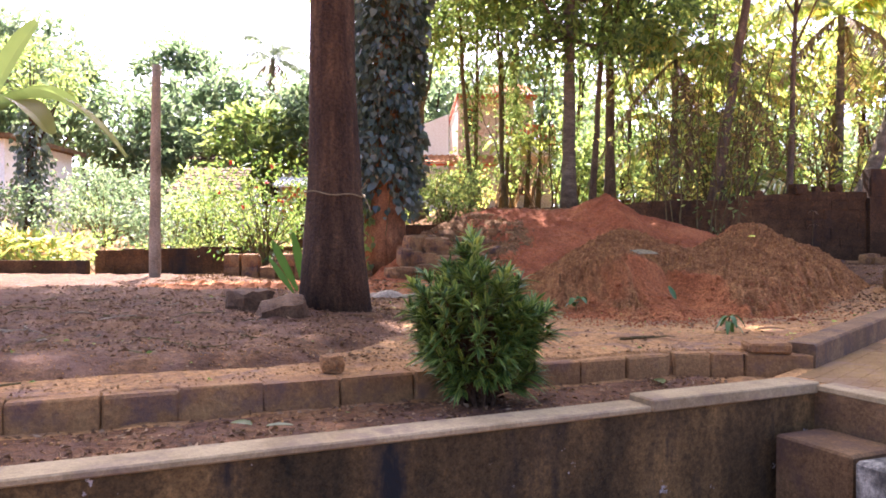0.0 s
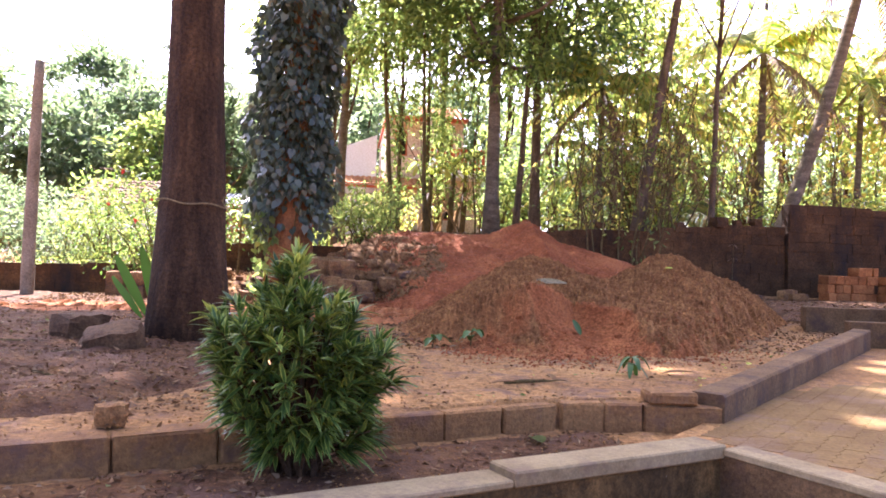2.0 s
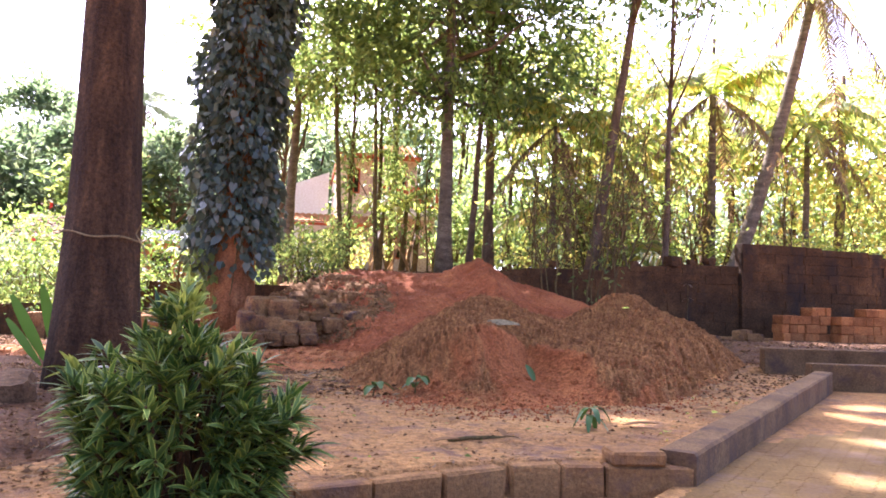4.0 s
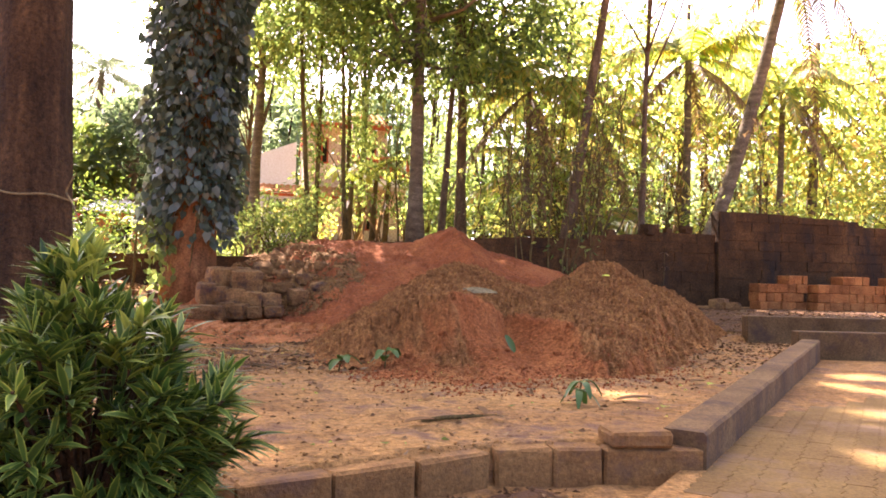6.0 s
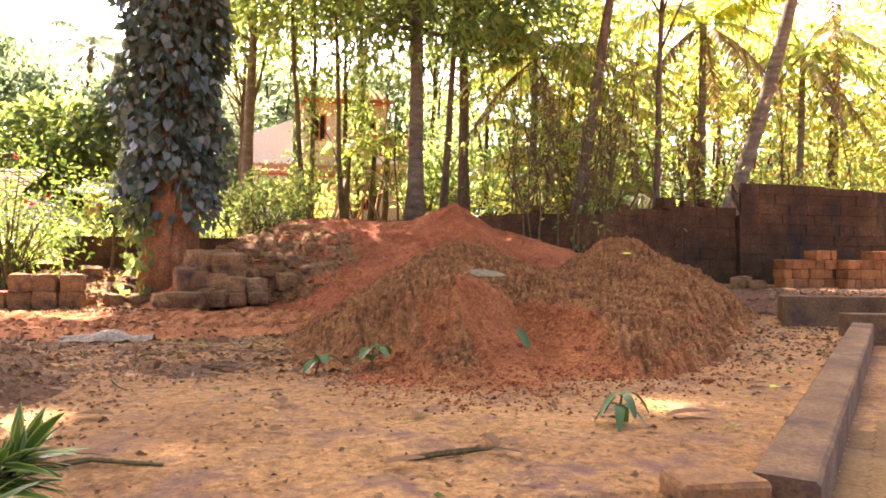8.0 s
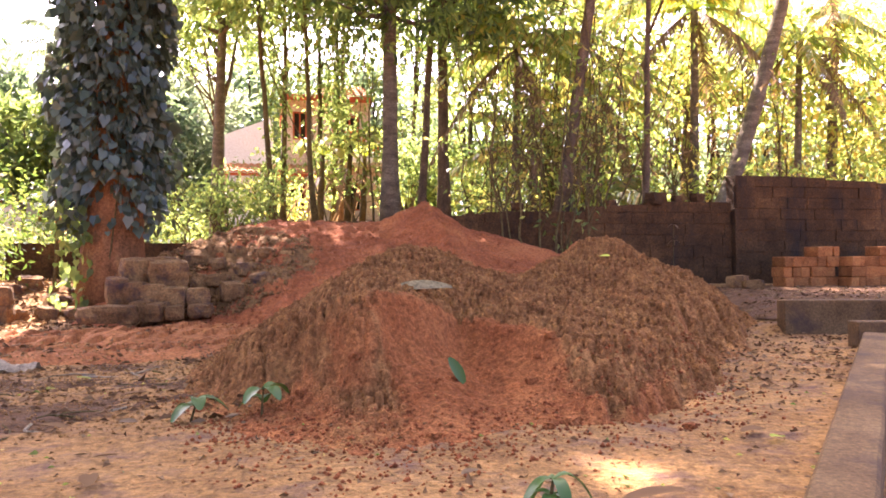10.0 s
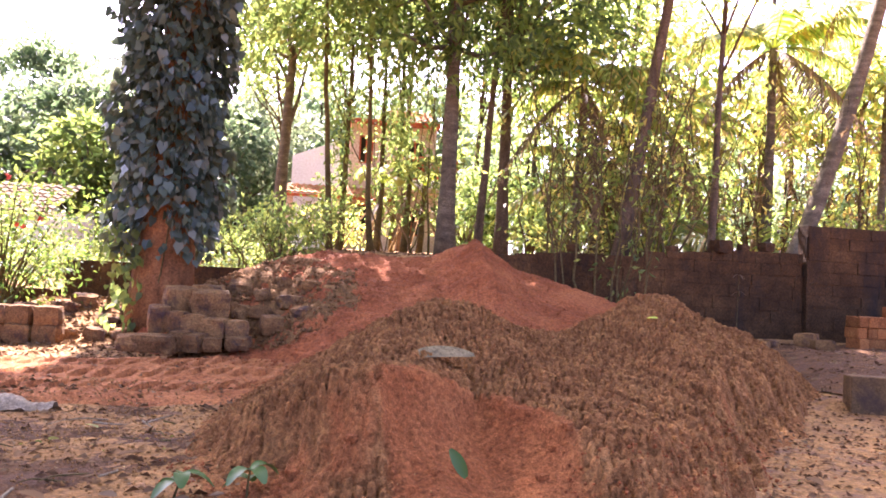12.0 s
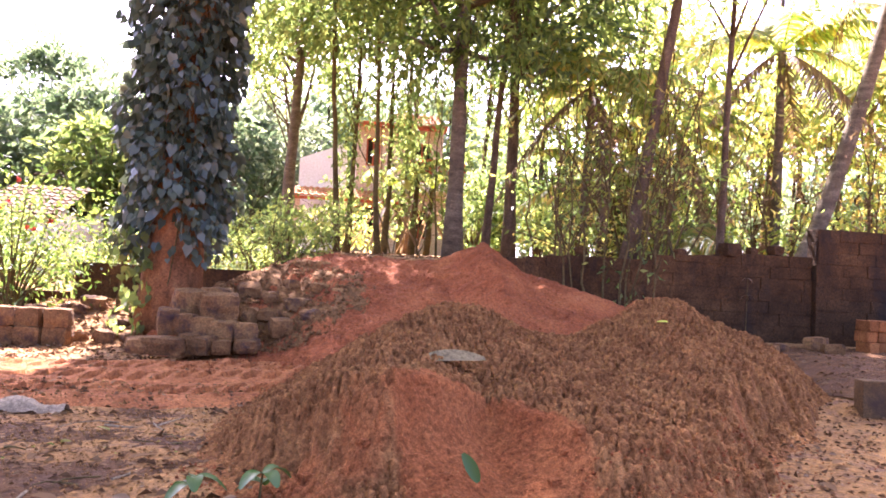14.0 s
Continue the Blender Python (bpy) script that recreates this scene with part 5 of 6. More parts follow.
for a in ((2.3, hy + 0.25, 2.0, 2.55, 43, 5.0), (7.05, hy + 0.25, 2.0, 7.3, 43, 5.0), (2.3, 43, 2.0, 7.3, 43.25, 5.0), (2.7, hy + 0.27, 5.0, 2.95, 43, 7.78), (6.15, hy + 0.27, 5.0, 6.4, 43, 7.78)):
    bm = bmesh.new()
    box(bm, *a)
    part("wall", bm, M_HOUSE, house)
# black sheet behind the windows, painted shade of the rooms
bm = bmesh.new()
box(bm, 2.96, hy + 2.5, 2.0, 6.14, hy + 2.6, 7.7)
part("shade_backing", bm, M_DARK, house)
bm = bmesh.new()
box(bm, 0.3, hy + 0.5, 2.0, 2.28, 42, 6.3)
part("wing_wall", bm, M_WHITE, house, "white plastered gable wing")
bm = bmesh.new()
vs = [bm.verts.new(p) for p in ((0.3, hy + 0.5, 6.3), (2.28, hy + 0.5, 6.3), (2.28, hy + 0.5, 7.1), (0.3, 42, 6.3), (2.28, 42, 6.3), (2.28, 42, 7.1))]
for f in ((0, 1, 2), (5, 4, 3), (0, 2, 5, 3), (1, 4, 5, 2), (0, 3, 4, 1)):
    bm.faces.new([vs[i] for i in f])
part("gable", bm, M_WHITE, house)
roof = empty("roof")
roof.parent = house
pitched_tiles(roof, 4.3, 6.3, 34.3, 36.6, 7.9, 8.8)
bm = bmesh.new()
box(bm, 2.6, 34.4, 7.78, 6.5, 43.8, 7.9)
part("eaves_board", bm, M_REDTRIM, roof)
porch = empty("porch_roof")
porch.parent = house
pitched_tiles(porch, 0.2, 4.5, 33.6, 34.98, 4.5, 5.0)
bm = bmesh.new()
box(bm, 0.2, 33.62, 4.37, 4.5, 33.72, 4.49)
part("fascia", bm, M_REDTRIM, porch)
for x in (0.4, 2.4, 4.3):
    bm = bmesh.new()
    box(bm, x - 0.12, 33.75, 1.9, x + 0.12, 33.99, 4.5, None, 0.02)
    part("porch_pillar", bm, M_HOUSE, house)
balc = empty("balcony")
balc.parent = house
bm = bmesh.new()
box(bm, 4.6, 33.7, 5.01, 7.3, 34.98, 5.35)
part("slab", bm, M_WHITE, balc)
bm = bmesh.new()
box(bm, 4.65, 33.7, 6.22, 7.28, 33.84, 6.34)
part("rail", bm, M_REDTRIM, balc)
for i in range(12):
    bm = bmesh.new()
    x = 4.9 + i * 0.2
    box(bm, x, 33.72, 5.35, x + 0.13, 33.81, 6.22)
    part("baluster", bm, M_REDTRIM, balc)
bm = bmesh.new()
box(bm, 4.65, 33.86, 5.35, 4.85, 34.06, 7.78)
part("balcony_pillar", bm, M_HOUSE, balc)

cottage = tagged(empty("cottage"), "small cottage with a weathered clay tile roof in the garden", "house")
part("wall", wall_with_holes(-8.1, -6.1, 0.6, 2.75, 27.0, 27.2, [(-7.8, -7.1, 0.9, 2.4)]), M_WHITE, cottage)
for x in (-8.1, -6.3):
    bm = bmesh.new()
    box(bm, x, 27.2, 0.6, x + 0.2, 31, 2.75)
    part("wall", bm, M_WHITE, cottage)
# black sheet that gives the cottage opening its shade
bm = bmesh.new()
box(bm, -7.89, 28.4, 0.6, -6.31, 28.5, 2.7)
part("shade_backing", bm, M_DARK, cottage)
roof = empty("roof")
roof.parent = cottage
pitched_tiles(roof, -8.4, -5.9, 26.3, 29.0, 2.6, 3.7, mat=M_OLDTILE)

old_house = tagged(empty("old_house"), "long whitewashed house under a dark old tiled roof", "house")
part("wall", wall_with_holes(-10.2, -5.2, 1.2, 4.9, 36.0, 36.25, [(-9.2, -8.3, 2.6, 3.9), (-7.0, -6.1, 2.6, 3.9)]), M_WHITE, old_house)
for h in ((-9.2, -8.3, 2.6, 3.9), (-7.0, -6.1, 2.6, 3.9)):
    window(old_house, *h, 36.0)
bm = bmesh.new()
box(bm, -10.2, 36.25, 1.2, -9.95, 41, 4.9)
part("wall", bm, M_WHITE, old_house)
bm = bmesh.new()
box(bm, -5.45, 36.25, 1.2, -5.2, 41, 4.9)
part("wall", bm, M_WHITE, old_house)
roof = empty("roof")
roof.parent = old_house
pitched_tiles(roof, -10.7, -4.7, 35.2, 38.6, 4.75, 6.4, mat=M_OLDTILE)

shed = tagged(empty("shed"), "small brick shed with a pale sheet-metal roof", "shed")
part("wall", wall_with_holes(-4.8, -2.9, 0.9, 3.1, 29.5, 29.7, [(-4.3, -3.6, 1.0, 2.6)]), M_TILE, shed)
# black sheet that gives the shed doorway its shade
bm = bmesh.new()
box(bm, -4.75, 30.4, 0.9, -2.95, 30.5, 3.0)
part("shade_backing", bm, M_DARK, shed)
bm = bmesh.new()
box(bm, -5.1, 28.9, 3.0, -2.55, 31.3, 3.04)
for v in bm.verts:
    v.co.z += (v.co.y - 28.9) * 0.22
roof = part("roof", bm, M_SHEETROOF, shed)
for i in range(14):
    bm = bmesh.new()
    x = -5.1 + i * 0.18
    box(bm, x, 28.9, 3.041, x + 0.09, 31.3, 3.09)
    for v in bm.verts:
        v.co.z += (v.co.y - 28.9) * 0.22
    part("roof_rib", bm, M_SHEETROOF, roof)

outhouse = tagged(empty("outbuilding"), "white plastered outbuilding at the garden's edge", "house")
part("wall", wall_with_holes(-19.0, -13.4, 0.3, 4.3, 25.0, 25.25, [(-15.2, -14.3, 1.6, 2.9)]), M_WHITE, outhouse)
bm = bmesh.new()
box(bm, -13.65, 25.25, 0.3, -13.4, 30, 4.3)
part("wall", bm, M_WHITE, outhouse)
bm = bmesh.new()
box(bm, -18.9, 26.5, 0.3, -13.7, 26.6, 4.2)
part("wall", bm, M_WHITE, outhouse)
bm = bmesh.new()
box(bm, -19.4, 24.6, 4.3, -13.0, 30.4, 4.45)
part("roof", bm, M_CONC, outhouse)


# ---- brick stacks ----
def brick(x0, y0, z0, x1, y1, z1, mat, rz=0.0, group="", label="", name="laterite_brick", bev=0.012, wob=0.006):
    c = Vector(((x0 + x1) / 2, (y0 + y1) / 2, z0))
    bm = bmesh.new()
    box(bm, x0 - c.x, y0 - c.y, 0, x1 - c.x, y1 - c.y, z1 - z0, None, bev, wob)
    ob = part(name, bm, mat)
    ob.matrix_world = pose(*c, 0, 0, rz)
    return tagged(ob, label, "brick", group)


def stack(x0, x1, y, z, heights, mat, group, label):
    """Bricks stacked dry in a rough row; heights: courses along it."""
    for row in range(max(heights)):
        x = x0
        while x < x1 - 0.1:
            w = random.choice((0.2, 0.2, 0.36))
            w = min(w, x1 - x)
            h = heights[min(int((x + w / 2 - x0) / (x1 - x0) * len(heights)), len(heights) - 1)]
            if row < h:
                o = random.uniform(-0.03, 0.03)
                brick(x + 0.004, y + o, z + row * 0.2, x + w - 0.006, y + o + 0.38, z + row * 0.2 + 0.196, mat, random.uniform(-2, 2), group, label)
            x += w


BL = "orange-red cut laterite brick stacked against the wall"
stack(11.95, 13.2, 15.75, 0.31, [3, 3, 4], M_NEWBRICK, "stacked bricks", BL)
stack(13.25, 13.6, 15.5, 0.31, [3], M_NEWBRICK, "stacked bricks", BL)
stack(13.65, 15.9, 15.6, 0.31, [3, 4, 4, 3, 4, 2], M_NEWBRICK, "stacked bricks", BL)
stack(16.0, 17.6, 15.5, 0.31, [1, 2, 2], M_NEWBRICK, "stacked bricks", BL)


# ---- rocks and rubble ----
def rock(name, at_, size, mat, label="", category="rock", seed=0, rz=0.0, squash=0.12, group="", tilt=0.0, wedge=0.0):
    bm = bmesh.new()
    bmesh.ops.create_cube(bm, size=1.0)
    bmesh.ops.subdivide_edges(bm, edges=bm.edges[:], cuts=3, use_grid_fill=True)
    for v in bm.verts:
        p = v.co.copy()
        k = p.normalized() * 0.62
        v.co = p.lerp(k, 0.35)
        v.co += noise.noise_vector(p * 2.3 + Vector((seed, seed * 1.7, 0))) * squash + noise.noise_vector(p * 7 + Vector((seed, 0, 3))) * squash * 0.25
        v.co = Vector((v.co.x * size[0], v.co.y * size[1], v.co.z * size[2] * (1 + wedge * v.co.x)))
    ob = part(name, bm, mat, smooth=False)
    ob.matrix_world = pose(*at_, tilt, 0, rz)
    return tagged(ob, label, category, group)


rock("boulder", (-0.80, 6.25, 0.12), (0.43, 0.32, 0.25), M_ROCK, "flat-sided brown boulder leaning by the trunk", "rock", 3, 8, 0.10, tilt=16, wedge=0.55)
rock("boulder", (-1.2, 6.75, 0.16), (0.4, 0.35, 0.3), M_ROCK, "brown boulder beside the trunk", "rock", 8, 40, 0.16)
rock("laterite_stone", (-0.08, 3.84, 0.05), (0.14, 0.12, 0.10), M_LATERITE, "small red laterite stone on the kerb", "stone", 5, 10)
rock("earth_clod", (-0.05, 6.55, 0.03), (0.3, 0.22, 0.13), M_LATERITE, "earth clod at the foot of the trunk", "stone", 6)
rock("earth_clod", (-0.72, 6.55, 0.04), (0.25, 0.2, 0.15), M_LATERITE, "earth clod at the foot of the trunk", "stone", 9)
PL = "rough brown laterite block in the tumbled pile"
# pile against the red mound
for k, (x, y, z, w, h, turn_, tip) in enumerate(((0.07, 13.2, 0.22, 0.30, 0.18, 12, 4), (0.36, 13.2, 0.22, 0.56, 0.22, -5, 3), (0.65, 13.35, 0.25, 0.24, 0.24, 30, 0), (0.84, 13.3, 0.24, 0.26, 0.22, -20, 6), (1.04, 13.3, 0.22, 0.24, 0.18, 15, 0),
                                        (1.36, 13.4, 0.24, 0.28, 0.16, -8, 5), (0.30, 13.65, 0.50, 0.27, 0.34, 18, 5), (0.54, 13.62, 0.47, 0.25, 0.28, -10, 0), (0.76, 13.58, 0.42, 0.31, 0.31, 6, -4), (1.03, 13.55, 0.41, 0.31, 0.26, -4, 3), (1.30, 13.6, 0.40, 0.31, 0.24, 9, 0))):
    rock("laterite_block", (x, y, z), (w, 0.34, h), M_LATERITE, PL, "block", k + 3, turn_, 0.07, "tumbled blocks", tip)
rock("laterite_block", (0.50, 13.95, 0.74), (0.42, 0.40, 0.37), M_LATERITE, "large leaning laterite block on the pile", "block", 71, 24, 0.08, "tumbled blocks", 8)
rock("laterite_block", (0.90, 13.9, 0.72), (0.50, 0.40, 0.34), M_LATERITE, "large rough laterite block topping the pile", "block", 77, 12, 0.07, "tumbled blocks", 6)
rock("laterite_block", (1.74, 13.75, 0.47), (0.28, 0.26, 0.25), M_LATERITE, PL, "block", 78, 20, 0.08, "tumbled blocks", 10)
for k, (x, y, s) in enumerate(((0.72, 14.75, 0.34), (0.35, 14.5, 0.3), (1.25, 14.3, 0.26), (1.55, 14.15, 0.22), (1.91, 14.5, 0.26), (1.5, 14.7, 0.2), (2.1, 14.1, 0.18), (1.15, 14.9, 0.24), (2.2, 14.9, 0.2), (1.75, 15.2, 0.2), (2.5, 14.6, 0.15), (1.3, 13.95, 0.2))):
    rock("rubble_stone", (x, y, float(rough_red(np.array([x]), np.array([y]))[0]) + s * 0.15), (s * 1.4, s, s * 0.8), M_LATERITE, "broken laterite stone half sunk in the flank", "stone", k + 140, k * 53, 0.12, "flank stones", k * 7 % 25)
# neat row further left
for k in range(6):
    for row in range(2):
        if (k, row) != (2, 1):
            rock("laterite_block", (-3.26 + k * 0.36, 14.75 + random.uniform(-0.05, 0.05), 0.15 + row * 0.26), (0.34, 0.36, 0.27), M_LATERITE, "rough laterite block in a dry row", "block", 30 + k + row * 7, random.uniform(-8, 8), 0.06, "row of blocks")
# rubble between
for k in range(34):
    x, y = rng.uniform(-3.3, -0.5), rng.uniform(15.1, 17.2)
    s = rng.uniform(0.10, 0.30)
    rock("rubble_stone", (x, y, gz(x, y) + s * 0.25), (s * 1.3, s, s * 0.7), M_LATERITE if k % 3 else M_ROCK, "broken stone in the rubble", "stone", k, rng.uniform(0, 180), 0.13, "rubble stones", rng.uniform(-20, 20))
for k in range(9):
    x, y = rng.uniform(9.0, 11.4), rng.uniform(15.2, 16.5)
    s = rng.uniform(0.2, 0.36)
    rock("laterite_block", (x, y, gz(x, y) + s * 0.3), (s * 1.4, s, s * 0.8), M_LATERITE, "loose laterite block at the wall's foot", "block", k + 50, rng.uniform(0, 180), 0.06, "loose blocks", rng.uniform(-10, 10))
for x, y, z, s in ((10.0, 17.15, 2.05, 0.3), (9.0, 17.2, 1.98, 0.16), (11.0, 17.2, 2.12, 0.2), (7.0, 17.2, 1.9, 0.16), (10.5, 17.2, 2.1, 0.15)):
    rock("capping_stone", (x, y, z + s * 0.25), (s * 1.4, s, s * 0.9), M_OLDWALL, "dark stone lying on the wall top", "stone", int(x * 7), 20, 0.1)
# ridge of rubble along the top of the bank
for k in range(26):
    x = 1.0 + k * 0.16 + rng.uniform(-0.1, 0.1)
    y = 17.7 + rng.uniform(-0.2, 0.4)
    s = rng.uniform(0.12, 0.26)
    rock("rubble_stone", (x, y, max(gz(x, y), float(rough_red(np.array([x]), np.array([y]))[0])) + 0.03), (s * 1.3, s, s * 0.7), M_LATERITE, "broken stone along the top of the bank", "stone", k + 90, rng.uniform(0, 180), 0.13, "bank stones")


# collapsed clods at the foot of the cut face
for k in range(14):
    x, y = rng.uniform(2.4, 4.3), rng.uniform(6.6, 7.6)
    s = rng.uniform(0.03, 0.065)
    z = max(gz(x, y), float(rough_front(np.array([x]), np.array([y]))[0]))
    rock("soil_clod", (x, y, z + s * 0.2), (s * 1.3, s * 1.1, s * 0.8), M_CRUST, "red soil clod fallen from the cut face", "clod", k + 120, rng.uniform(0, 180), 0.14, "fallen clods")


# ---- variegated bush ----
def leaf_strips(bases, dirs, length, width, bend=0.5, segs=5):
    """Long narrow leaves with a keel; returns arrays and a margin value for each vertex."""
    n = len(bases)
    d = dirs / (np.linalg.norm(dirs, axis=1, keepdims=True) + 1e-9)
    s = np.cross(d, np.array([0, 0, 1.0]) + rng.normal(size=(n, 3)) * 0.25)
    s /= np.linalg.norm(s, axis=1, keepdims=True) + 1e-9
    V, mg = [], []
    for i in range(segs):
        t = i / (segs - 1)
        w = width * (0.35 + 1.3 * math.sin(math.pi * min(t * 0.8 + 0.12, 1))) * (1 - t ** 3) * 0.6 + 0.0006
        p = bases + d * length[:, None] * t + np.array([0, 0, -1.0]) * (length * bend * t ** 2)[:, None]
        keel = np.cross(s, d) * -0.25 * w
        V += [p - s * w, p + keel, p + s * w]
        mg += [1, 0, 1]
    V = np.stack(V, 1).reshape(-1, 3)
    i = np.arange(n)[:, None] * (3 * segs)
    F = []
    for k in range(segs - 1):
        for a in (0, 1):
            q = 3 * k + a
            F.append(i + np.array([[q, q + 1, q + 4, q + 3]]))
    return V, np.concatenate(F, 0), np.tile(np.array(mg, float), n)


def variegated_mat():
    m, t, p = material("variegated_leaf")
    g = t.nodes.new("ShaderNodeNewGeometry")
    c = ramp(t, g.outputs["Random Per Island"], [(0.0, (0.020, 0.045, 0.009)), (0.5, (0.046, 0.094, 0.014)), (1.0, (0.11, 0.175, 0.026))])
    a = t.nodes.new("ShaderNodeAttribute")
    a.attribute_name = "margin"
    f = ramp(t, a.outputs["Fac"], [(0.6, (0, 0, 0)), (0.9, (1, 1, 1))])
    c = mixc(t, f, c, mixc(t, g.outputs["Random Per Island"], (0.07, 0.13, 0.018), (0.46, 0.50, 0.09)))
    t.links.new(c, p.inputs["Base Color"])
    p.inputs["Roughness"].default_value = 0.42
    p.inputs["Specular IOR Level"].default_value = 0.3
    tr = t.nodes.new("ShaderNodeBsdfTranslucent")
    t.links.new(c, tr.inputs[0])
    mx = t.nodes.new("ShaderNodeMixShader")
    mx.inputs[0].default_value = 0.25
    t.links.new(p.outputs[0], mx.inputs[1])
    t.links.new(tr.outputs[0], mx.inputs[2])
    t.links.new(mx.outputs[0], t.nodes["Material Output"].inputs[0])
    return m


bush = tagged(empty("bush", (0.79, 3.60, -0.17)), "dense dark green bush with narrow yellow-edged leaves by the kerb", "bush")
B, Dr, items, Y, count = [], [], [], [], 300
for k in range(count):
    a = rng.uniform(0, 2 * np.pi)
    el = math.asin(rng.uniform(-0.85, 1.0))
    rr = rng.uniform(0.62, 1.0)
    full = 0.94 + 0.16 * math.sin(el) + 0.10 * math.sin(3 * a + 1.0) + rng.normal() * 0.05
    tip = np.array([0.45 * rr * full * math.cos(el) * math.cos(a), 0.40 * rr * full * math.cos(el) * math.sin(a), 0.46 + 0.42 * rr * math.sin(el)])
    tip[0] += 0.16 * (0.46 - tip[2])
    if k < 7:
        tip = np.array([rng.uniform(-0.14, 0.0), rng.uniform(-0.12, 0.12), rng.uniform(0.90, 1.02)])
    b = np.array([rng.normal() * 0.04, rng.normal() * 0.04, -0.02])
    m = np.array([tip[0] * 0.45, tip[1] * 0.45, tip[2] * 0.6])
    items.append(tube_arrays([b, m, tip], [0.010, 0.008, 0.005], 5))
    Y.append(tip[2] if k >= 9 else 1.2)
    up = np.array([tip[0] * 1.2, tip[1] * 1.2, 0.35 + 0.3 * math.sin(el)])
    n = 22
    ang = rng.uniform(0, 2 * np.pi, n)
    up /= np.linalg.norm(up)
    s1 = np.cross(up, [0.3, 0.2, 1.0])
    s1 /= np.linalg.norm(s1)
    s2 = np.cross(up, s1)
    op = rng.uniform(0.25, 1.5, n)[:, None]
    Dr.append(up + op * (np.cos(ang)[:, None] * s1 + np.sin(ang)[:, None] * s2))
    B.append(tip - up * rng.uniform(0, 0.08, n)[:, None])
B, Dr = np.vstack(B), np.vstack(Dr)
young = np.repeat((np.array(Y) > rng.uniform(0.6, 1.35, count)), 22)
V, F, mg = leaf_strips(B, Dr, rng.uniform(0.075, 0.15, len(B)), 0.0114, 0.26)
mg = np.where(np.repeat(young, 15), np.maximum(mg, 0.74), mg)
me = np_mesh("foliage", V, F)
me.attributes.new("margin", "FLOAT", "POINT").data.foreach_set("value", mg.astype(np.float32))
part_mesh("foliage", me, variegated_mat(), bush)["kind"] = "stuff"
V, F = join_arrays(items)
part_mesh("branching_stem", quads_mesh("branching_stem", V, F), M_BARK, bush)["kind"] = "stuff"


# ---- seedlings ----
def seedling(label, x, y, z, h, leaves, length, width, leaf, droop=0.9, rise=0.5, a0=0.0):
    root = tagged(empty("seedling", (x, y, z)), label, "seedling")
    pts = bent((0, 0, -0.03), h, (0.02, 0), 0.02, 5)
    V, F = tube_arrays(pts, np.linspace(0.008, 0.005, 5), 6)
    part_mesh("stem", quads_mesh("stem", V, F), M_STEM, root)
    for k in range(leaves):
        V, F = blade_arrays(pts[-1 - (k % 2)], a0 + k * 2.4, length * rng.uniform(0.8, 1.15), width, rise * rng.uniform(0.4, 1.3), droop, 0, 7)
        part_mesh("leaf", quads_mesh("leaf", V, F), leaf, root, smooth=True)


seedling("small mango seedling with drooping leaves", 3.12, 5.48, 0.0, 0.19, 8, 0.15, 0.045, L_LEAFY, 1.1, 0.5)
seedling("small broad-leaved green seedling", 2.22, 7.35, 0.02, 0.18, 5, 0.17, 0.085, L_LEAFY, 0.8, 0.5, 0.6)
seedling("small broad-leaved green seedling", 1.86, 7.45, 0.0, 0.15, 5, 0.15, 0.08, L_LEAFY, 0.7, 0.4, 1.6)
palmlet = tagged(empty("seedling", (-0.70, 7.25, 0.06)), "young palm seedling with upright bright green blades", "seedling")
for lean, length, width, head in ((-27, 0.64, 0.12, -1.4), (-8, 0.66, 0.13, -1.7), (-38, 0.48, 0.09, -1.2), (4, 0.5, 0.09, -1.9)):
    V, F = blade_arrays((0, 0, 0.24), head, length, width * 0.72, 1.35, 0.05, 0, 9)
    ob = part_mesh("leaf", quads_mesh("leaf", V, F), L_FRESH, palmlet, smooth=True)
    ob.matrix_basis = Matrix.Rotation(radians(lean), 4, "Y")
V, F = tube_arrays([(0, 0, -0.03), (-0.03, 0, 0.16), (-0.07, 0, 0.32)], [0.024, 0.022, 0.014], 7)
part_mesh("stem", quads_mesh("stem", V, F), L_FRESH, palmlet)
seedling("thin dried weed against the wall", 10.2, 16.85, 0.3, 1.3, 6, 0.16, 0.03, L_DRYPALM, 0.9, 0.6)


def flat_leaf(name, label, x, y, z, length, width, rz, mat, category="leaf", tilt=(0, 0), group=""):
    V, F = blade_arrays((-length / 2, 0, 0), 0.0, length, width, 0.12, 0.1, 0, 8)
    ob = part_mesh(name, quads_mesh(name, V, F), mat, smooth=True)
    ob.matrix_world = pose(x, y, z, tilt[0], tilt[1], rz)
    return tagged(ob, label, category, group)


def hz(x, y):
    return max(gz(x, y), float(rough_front(np.array([x]), np.array([y]))[0]), float(rough_red(np.array([x]), np.array([y]))[0]))


flat_leaf("fallen_leaf", "dark green leaf stuck on the cut face", 3.26, 7.22, hz(3.26, 7.3) + 0.08, 0.17, 0.07, 8, L_LEAFY, tilt=(72, 58))
flat_leaf("dry_sheath", "grey dry palm sheath lying on the heap", 3.35, 8.55, hz(3.35, 8.55) + 0.06, 0.48, 0.19, 12, M_SLATE, "dry leaf", (18, 0))
flat_leaf("fallen_leaf", "yellow leaf on the heap's crest", 5.72, 10.55, hz(5.72, 10.55) + 0.04, 0.13, 0.06, 10, L_YEL, tilt=(-20, 0))
flat_leaf("fallen_leaf", "curled brown leaf on the dust", 3.56, 5.62, 0.035, 0.26, 0.08, 8, L_DRY)
flat_leaf("fallen_leaf", "fresh green leaf on the soil strip", 2.05, 4.12, -0.13, 0.13, 0.09, 100, L_MID)
